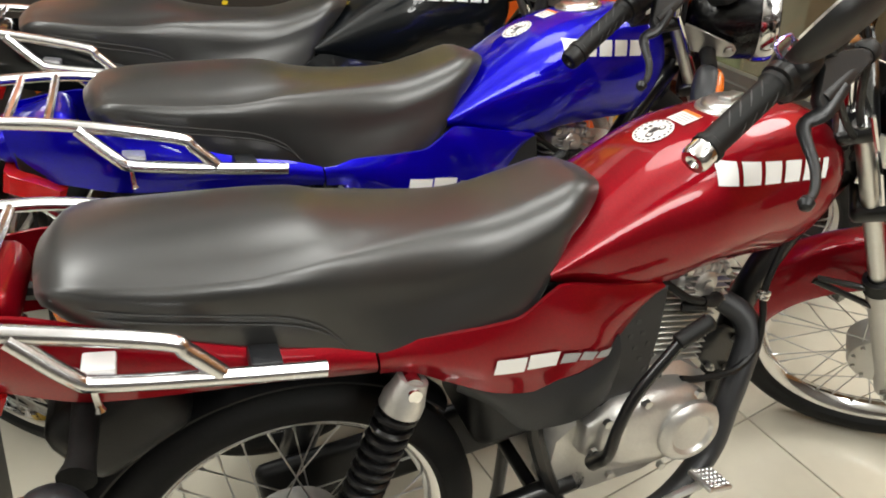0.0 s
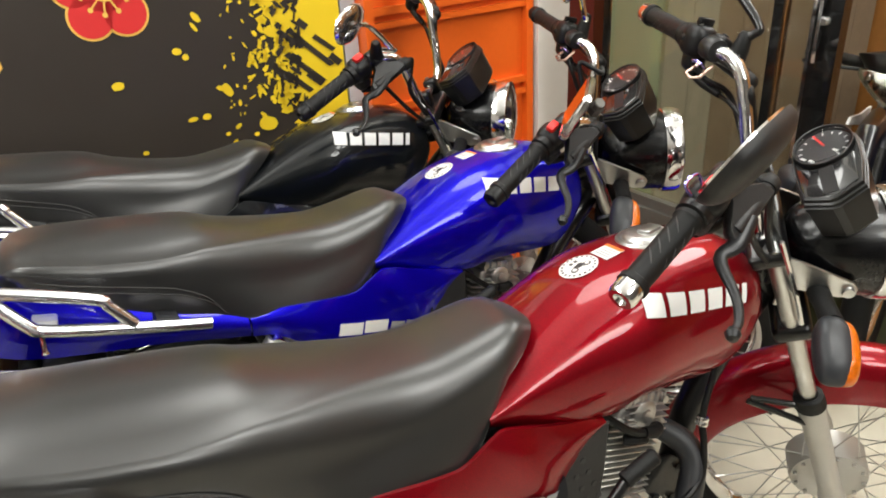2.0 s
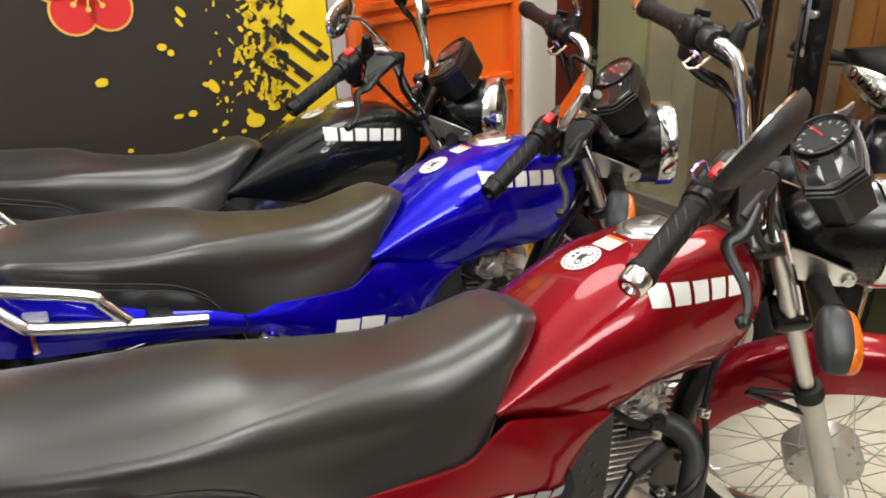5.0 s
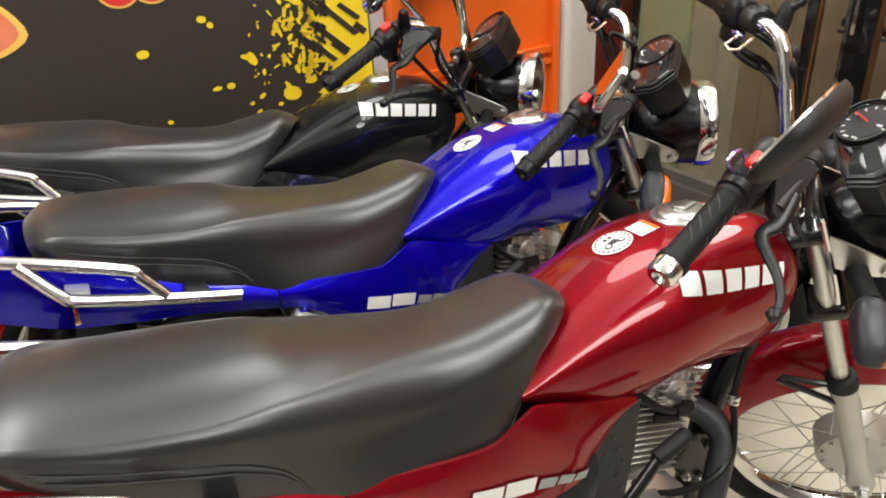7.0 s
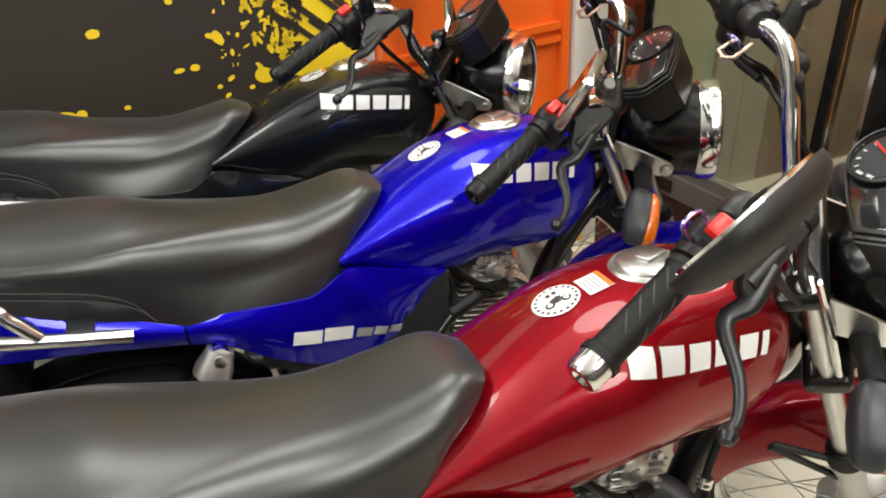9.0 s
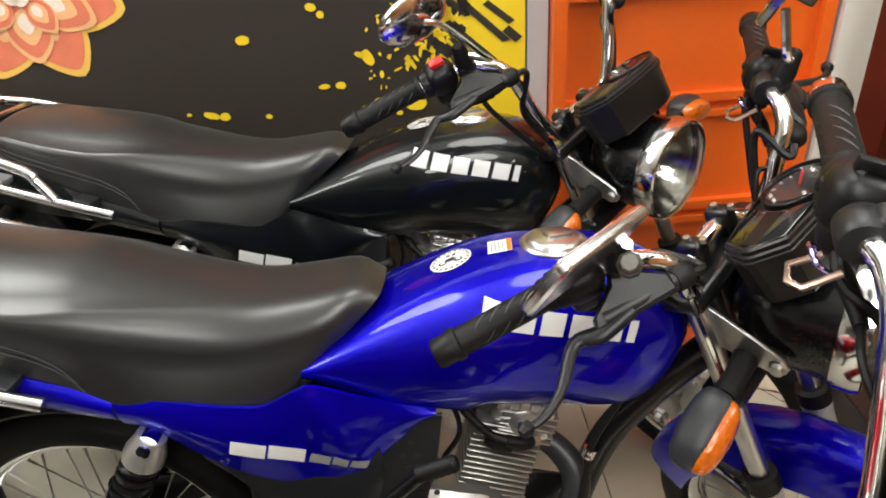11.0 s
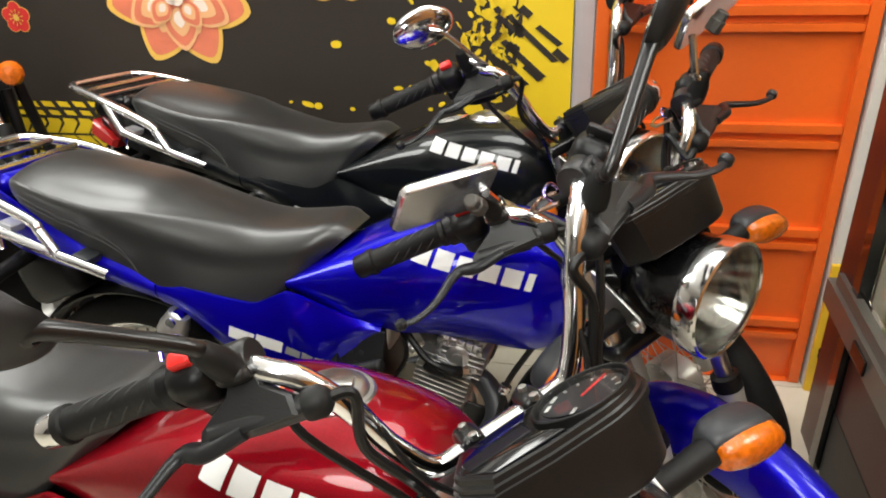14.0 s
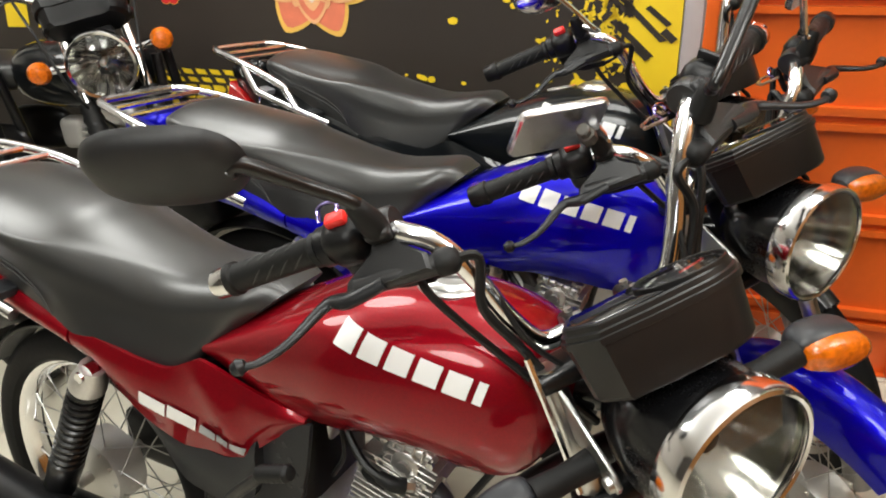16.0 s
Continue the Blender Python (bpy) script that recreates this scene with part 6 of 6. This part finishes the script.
    wheel(bike, "front_wheel", V((0.18, 0, 0.303)), None, 0.075, "spoked front wheel")
    wheel(bike, "rear_wheel", V((-1.05, 0, 0.303)), body_at, 0.07, "spoked rear wheel")
    part("front_mudguard", arc_guard(V((0.18, 0, 0.303)), 0.33, 30, 165, 0.055, 0.03), CHROME, bike)
    part("fuel_tank", cushion(oval(-0.38, 0.84, 0.24, 0.11, 28, 2.6), (0, 0, 0), (1, 0, 0), (0, 0, 1), 0.28, 8, 2.4), PAINT["black"], bike, "", body_at)
    part("seat", cushion(oval(-0.85, 0.84, 0.32, 0.06, 28, 3), (0, 0, 0), (1, 0, 0), (0, 0, 1), 0.26, 8, 3), VINYL, bike, "", body_at)
    case = Geo().box(pose(-0.33, 0, 0.4), (0.36, 0.26, 0.24), 0.07, 4)
    for s in (-1, 1):
        case.lathe([(0.0, 0.1), (0.02, 0.098), (0.035, 0.08), (0.04, 0.045), (0.048, 0.04), (0.05, 0.0)], (-0.28, 0.125 * s, 0.4), (0, s, 0), 28)
        case.lathe([(0.0, 0.075), (0.02, 0.072), (0.03, 0.05), (0.032, 0.0)], (-0.46, 0.12 * s, 0.4), (0, s, 0), 24)
    eng = part("engine", case, ALLOY, bike, "silver finned engine", body_at)
    part("cylinder_head", Geo().box(pose(-0.27, 0, 0.73, 0, 14, 0), (0.16, 0.2, 0.08), 0.025, 3), ALLOY, eng)
    for e in (-1, 1):
        part("carburettor", Geo().box(pose(-0.43, 0.06 * e, 0.66), (0.08, 0.07, 0.1), 0.02, 3), ALLOY_PAINT, eng)
        part("clutch_lever", Geo().tube([(-0.2, 0.16 * e, 0.46), (-0.26, 0.18 * e, 0.52), (-0.36, 0.18 * e, 0.56)], 0.008, 8, 4), STEEL, eng)
    for k in range(9):
        part("cooling_fin", Geo().box(pose(-0.32 + k * 0.005, 0, 0.53 + k * 0.018, 0, 14, 0), (0.19, 0.23, 0.005), 0.002, 1), ALLOY, eng)
    for s in (-1, 1):
        part("exhaust_pipe", Geo().tube([(-0.2, 0.05 * s, 0.66), (-0.11, 0.06 * s, 0.6), (-0.08, 0.075 * s, 0.42), (-0.2, 0.13 * s, 0.25), (-1.0, 0.17 * s, 0.29)], 0.02, 14, 6), CHROME, bike, "", body_at)
        part("frame_tube", Geo().tube([(-0.12, 0.03 * s, 0.9), (-0.1, 0.07 * s, 0.55), (-0.2, 0.1 * s, 0.27), (-0.7, 0.1 * s, 0.28)], 0.016, 10, 5), FRAME_BLACK, bike, "", body_at)
        part("cable", Geo().tube([(-0.22, 0.2 * s, 1.12), (-0.05, 0.15 * s, 1.06), (0.02, 0.1 * s, 0.85), (-0.08, 0.05 * s, 0.7)], 0.0045, 8, 6), CABLE, bike)
    part("centre_stand", Geo().tube([(-0.6, -0.16, 0.012), (-0.58, -0.12, 0.3), (-0.58, 0.12, 0.3), (-0.6, 0.16, 0.012)], 0.012, 8, 0), FRAME_BLACK, bike, "", body_at)
    return bike


first = classic_motorcycle(pose(-1.37, 0.86, FLOOR, 0, 0, -46) @ pose(0, 0, 0, 11, 0, 0))
tagged(copy_thing(first, pose(-1.78, 0.56, FLOOR, 0, 0, -43) @ pose(0, 0, 0, 11, 0, 0)), group="older motorcycles")
tagged(first, group="older motorcycles")


# ---- scooter beyond the partition ----
NAVY = mat("navy_scooter_paint", (0.008, 0.008, 0.016), 0.3, 0.1, 0.8, 0.08, 200, patch=3)


def scooter(at):
    V = Vector
    sc = thing("scooter", "dark blue scooter with a pale side stripe behind the glass", "scooter", "", at)
    # local x runs forward from the steering head
    cowl = part("handlebar_cowl", cushion([(-0.19, 0.06), (-0.1, 0.075), (0.1, 0.075), (0.19, 0.06), (0.15, 0.0), (0.06, -0.05), (-0.06, -0.05), (-0.15, 0.0)], (0.0, 0, 0.815), (0, 1, 0), (-0.5, 0, 1), 0.12, 7, 2.4), PLASTIC, sc)
    for s in (-1, 1):
        tear = [tuple(v)[:2] for v in curve([(0.17 * s, 0.045, 0), (0.11 * s, 0.035, 0), (0.05 * s, 0.015, 0), (0.008 * s, -0.03, 0), (0.012 * s, -0.075, 0), (0.06 * s, -0.075, 0), (0.12 * s, -0.03, 0), (0.165 * s, 0.02, 0), (0.17 * s, 0.045, 0)], 4)[:-1]]
        half = part("headlamp", cushion(tear, (0.045, 0, 0.802), (0, 1, 0), (-0.5, 0, 1), 0.085, 5, 2.2), REFLECTOR, cowl, "slanted clear headlamp")
        part("lamp_lens", cushion([(x * 1.03, z * 1.03) for x, z in tear], (0.05, 0, 0.801), (0, 1, 0), (-0.5, 0, 1), 0.092, 5, 2.2), LENS, half)
        for k in range(5):
            part("lamp_facet", cushion(oval((0.135 - 0.024 * k) * s, 0.018 - 0.018 * k, 0.013, 0.018, 8), (0.06, 0, 0.8), (0, 1, 0), (-0.5, 0, 1), 0.075, 3, 2.0), REFLECTOR, half)
    for s in (-1, 1):
        part("grip", Geo().tube([(-0.02, 0.14 * s, 0.84), (-0.08, 0.34 * s, 0.86)], 0.017, 14, 0), RUBBER, sc)
        part("hand_lever", Geo().tube([(0.02, 0.15 * s, 0.835), (0.02, 0.25 * s, 0.84), (-0.03, 0.34 * s, 0.84)], 0.006, 8, 4), GREY_PLASTIC, sc)
        part("side_stripe", Geo().prism([(-0.26, 0.66), (-0.1, 0.675), (0.06, 0.705), (0.09, 0.69), (-0.08, 0.645), (-0.25, 0.63)], (0, 0.166 * s, 0), (1, 0, 0), (0, 0, 1), 0.008), WHITE_DECAL, sc, "pale grey stripe")
        part("body_panel", cushion([(-1.2, 0.8), (-0.8, 0.74), (-0.45, 0.6), (-0.4, 0.42), (-0.6, 0.4), (-0.95, 0.55), (-1.2, 0.7)], (0, 0.15 * s, 0), (1, 0, 0), (0, 0, 1), 0.1), NAVY, sc)
        part("front_panel", cushion([(-0.3, 0.46), (-0.24, 0.63), (-0.08, 0.705), (0.06, 0.69), (0.13, 0.54), (0.02, 0.42)], (0, 0.11 * s, 0), (1, 0, 0), (0, 0, 1), 0.1, 6, 2.6), NAVY, sc)
    part("leg_shield", cushion([(-0.17, 0.33), (-0.2, 0.58), (-0.11, 0.69), (0.11, 0.69), (0.2, 0.58), (0.17, 0.33), (0.1, 0.28), (-0.1, 0.28)], (0.06, 0, 0), (0, 1, 0), (-0.22, 0, 1), 0.13, 7, 2.4), NAVY, sc, "dark blue front shield")
    part("front_mudguard", arc_guard(V((0.2, 0, 0.27)), 0.3, 20, 150, 0.07, 0.05), NAVY, sc)
    wheel(sc, "front_wheel", V((0.2, 0, 0.272)), None, 0.07, "front wheel", 0.9)
    wheel(sc, "rear_wheel", V((-1.03, 0, 0.272)), None, 0.07, "rear wheel", 0.9)
    part("fork_leg", Geo().tube([(0.05, -0.07, 0.62), (0.2, -0.07, 0.27)], 0.018, 10, 0), DARK_STEEL, sc)
    part("fork_leg", Geo().tube([(0.05, 0.07, 0.62), (0.2, 0.07, 0.27)], 0.018, 10, 0), DARK_STEEL, sc)
    part("seat", cushion([(-1.15, 0.82), (-0.7, 0.78), (-0.42, 0.74), (-0.4, 0.69), (-0.8, 0.7), (-1.15, 0.74)], (0, 0, 0), (1, 0, 0), (0, 0, 1), 0.27, 7, 3), VINYL, sc)
    part("floor_board", Geo().box(pose(-0.3, 0, 0.36), (0.5, 0.24, 0.16), 0.05, 3), PLASTIC, sc)
    part("engine", Geo().box(pose(-0.75, 0, 0.33), (0.45, 0.22, 0.2), 0.05, 3), ALLOY, sc)
    part("side_stand", Geo().tube([(-0.4, 0.1, 0.3), (-0.45, 0.2, 0.012)], 0.01, 8, 0), FRAME_BLACK, sc)
    return sc


scooter(pose(1.43, 0.485, FLOOR, 0, 0, 205))

# boards on the far wooden wall
east = bpy.data.objects["wall_east"]
board = to_mesh("plank", Geo().box(pose(0, 0, CEIL / 2), (0.016, 0.137, CEIL - 0.01), 0.004, 1), WOOD)
for k in range(38):
    part("plank", board, None, east, "", pose(2.592, -3.9 + k * 0.14, 0))

# ---- floor tiles ----
tile_mesh = to_mesh("tile", Geo().box(pose(0, 0, -0.004), (TILE_SIZE - 0.003, TILE_SIZE - 0.003, 0.012), 0.0012, 1), TILE)
turn_tiles = Matrix.Translation(TILE_AT) @ Matrix.Rotation(radians(TILE_TURN), 4, "Z")
for i in range(-10, 8):
    for j in range(-8, 6):
        c = turn_tiles @ Vector(((i + 0.5) * TILE_SIZE, (j + 0.5) * TILE_SIZE, 0))
        if -5.25 < c.x < 2.6 and -4.25 < c.y < 2.2:
            part("tile", tile_mesh, None, floor, "", Matrix.Translation(c) @ Matrix.Rotation(radians(TILE_TURN), 4, "Z"))
# assumed fittings for the unseen lights
for lx, ly, watts in UNSEEN_LIGHTS:
    lampset = thing("ceiling_lamp", "assumed ceiling lamp out of view, a white socket on a short rod", "lamp", "ceiling lamps", pose(lx, ly, CEIL))
    part("rod", Geo().tube([(0, 0, -0.2), (0, 0, 0.0)], 0.006, 8, 0), CEILING_PAINT, lampset)
    part("socket", Geo().lathe([(0, 0.012), (0.03, 0.022), (0.035, 0.0)], (0, 0, -0.19), (0, 0, -1), 16), CEILING_PAINT, lampset)
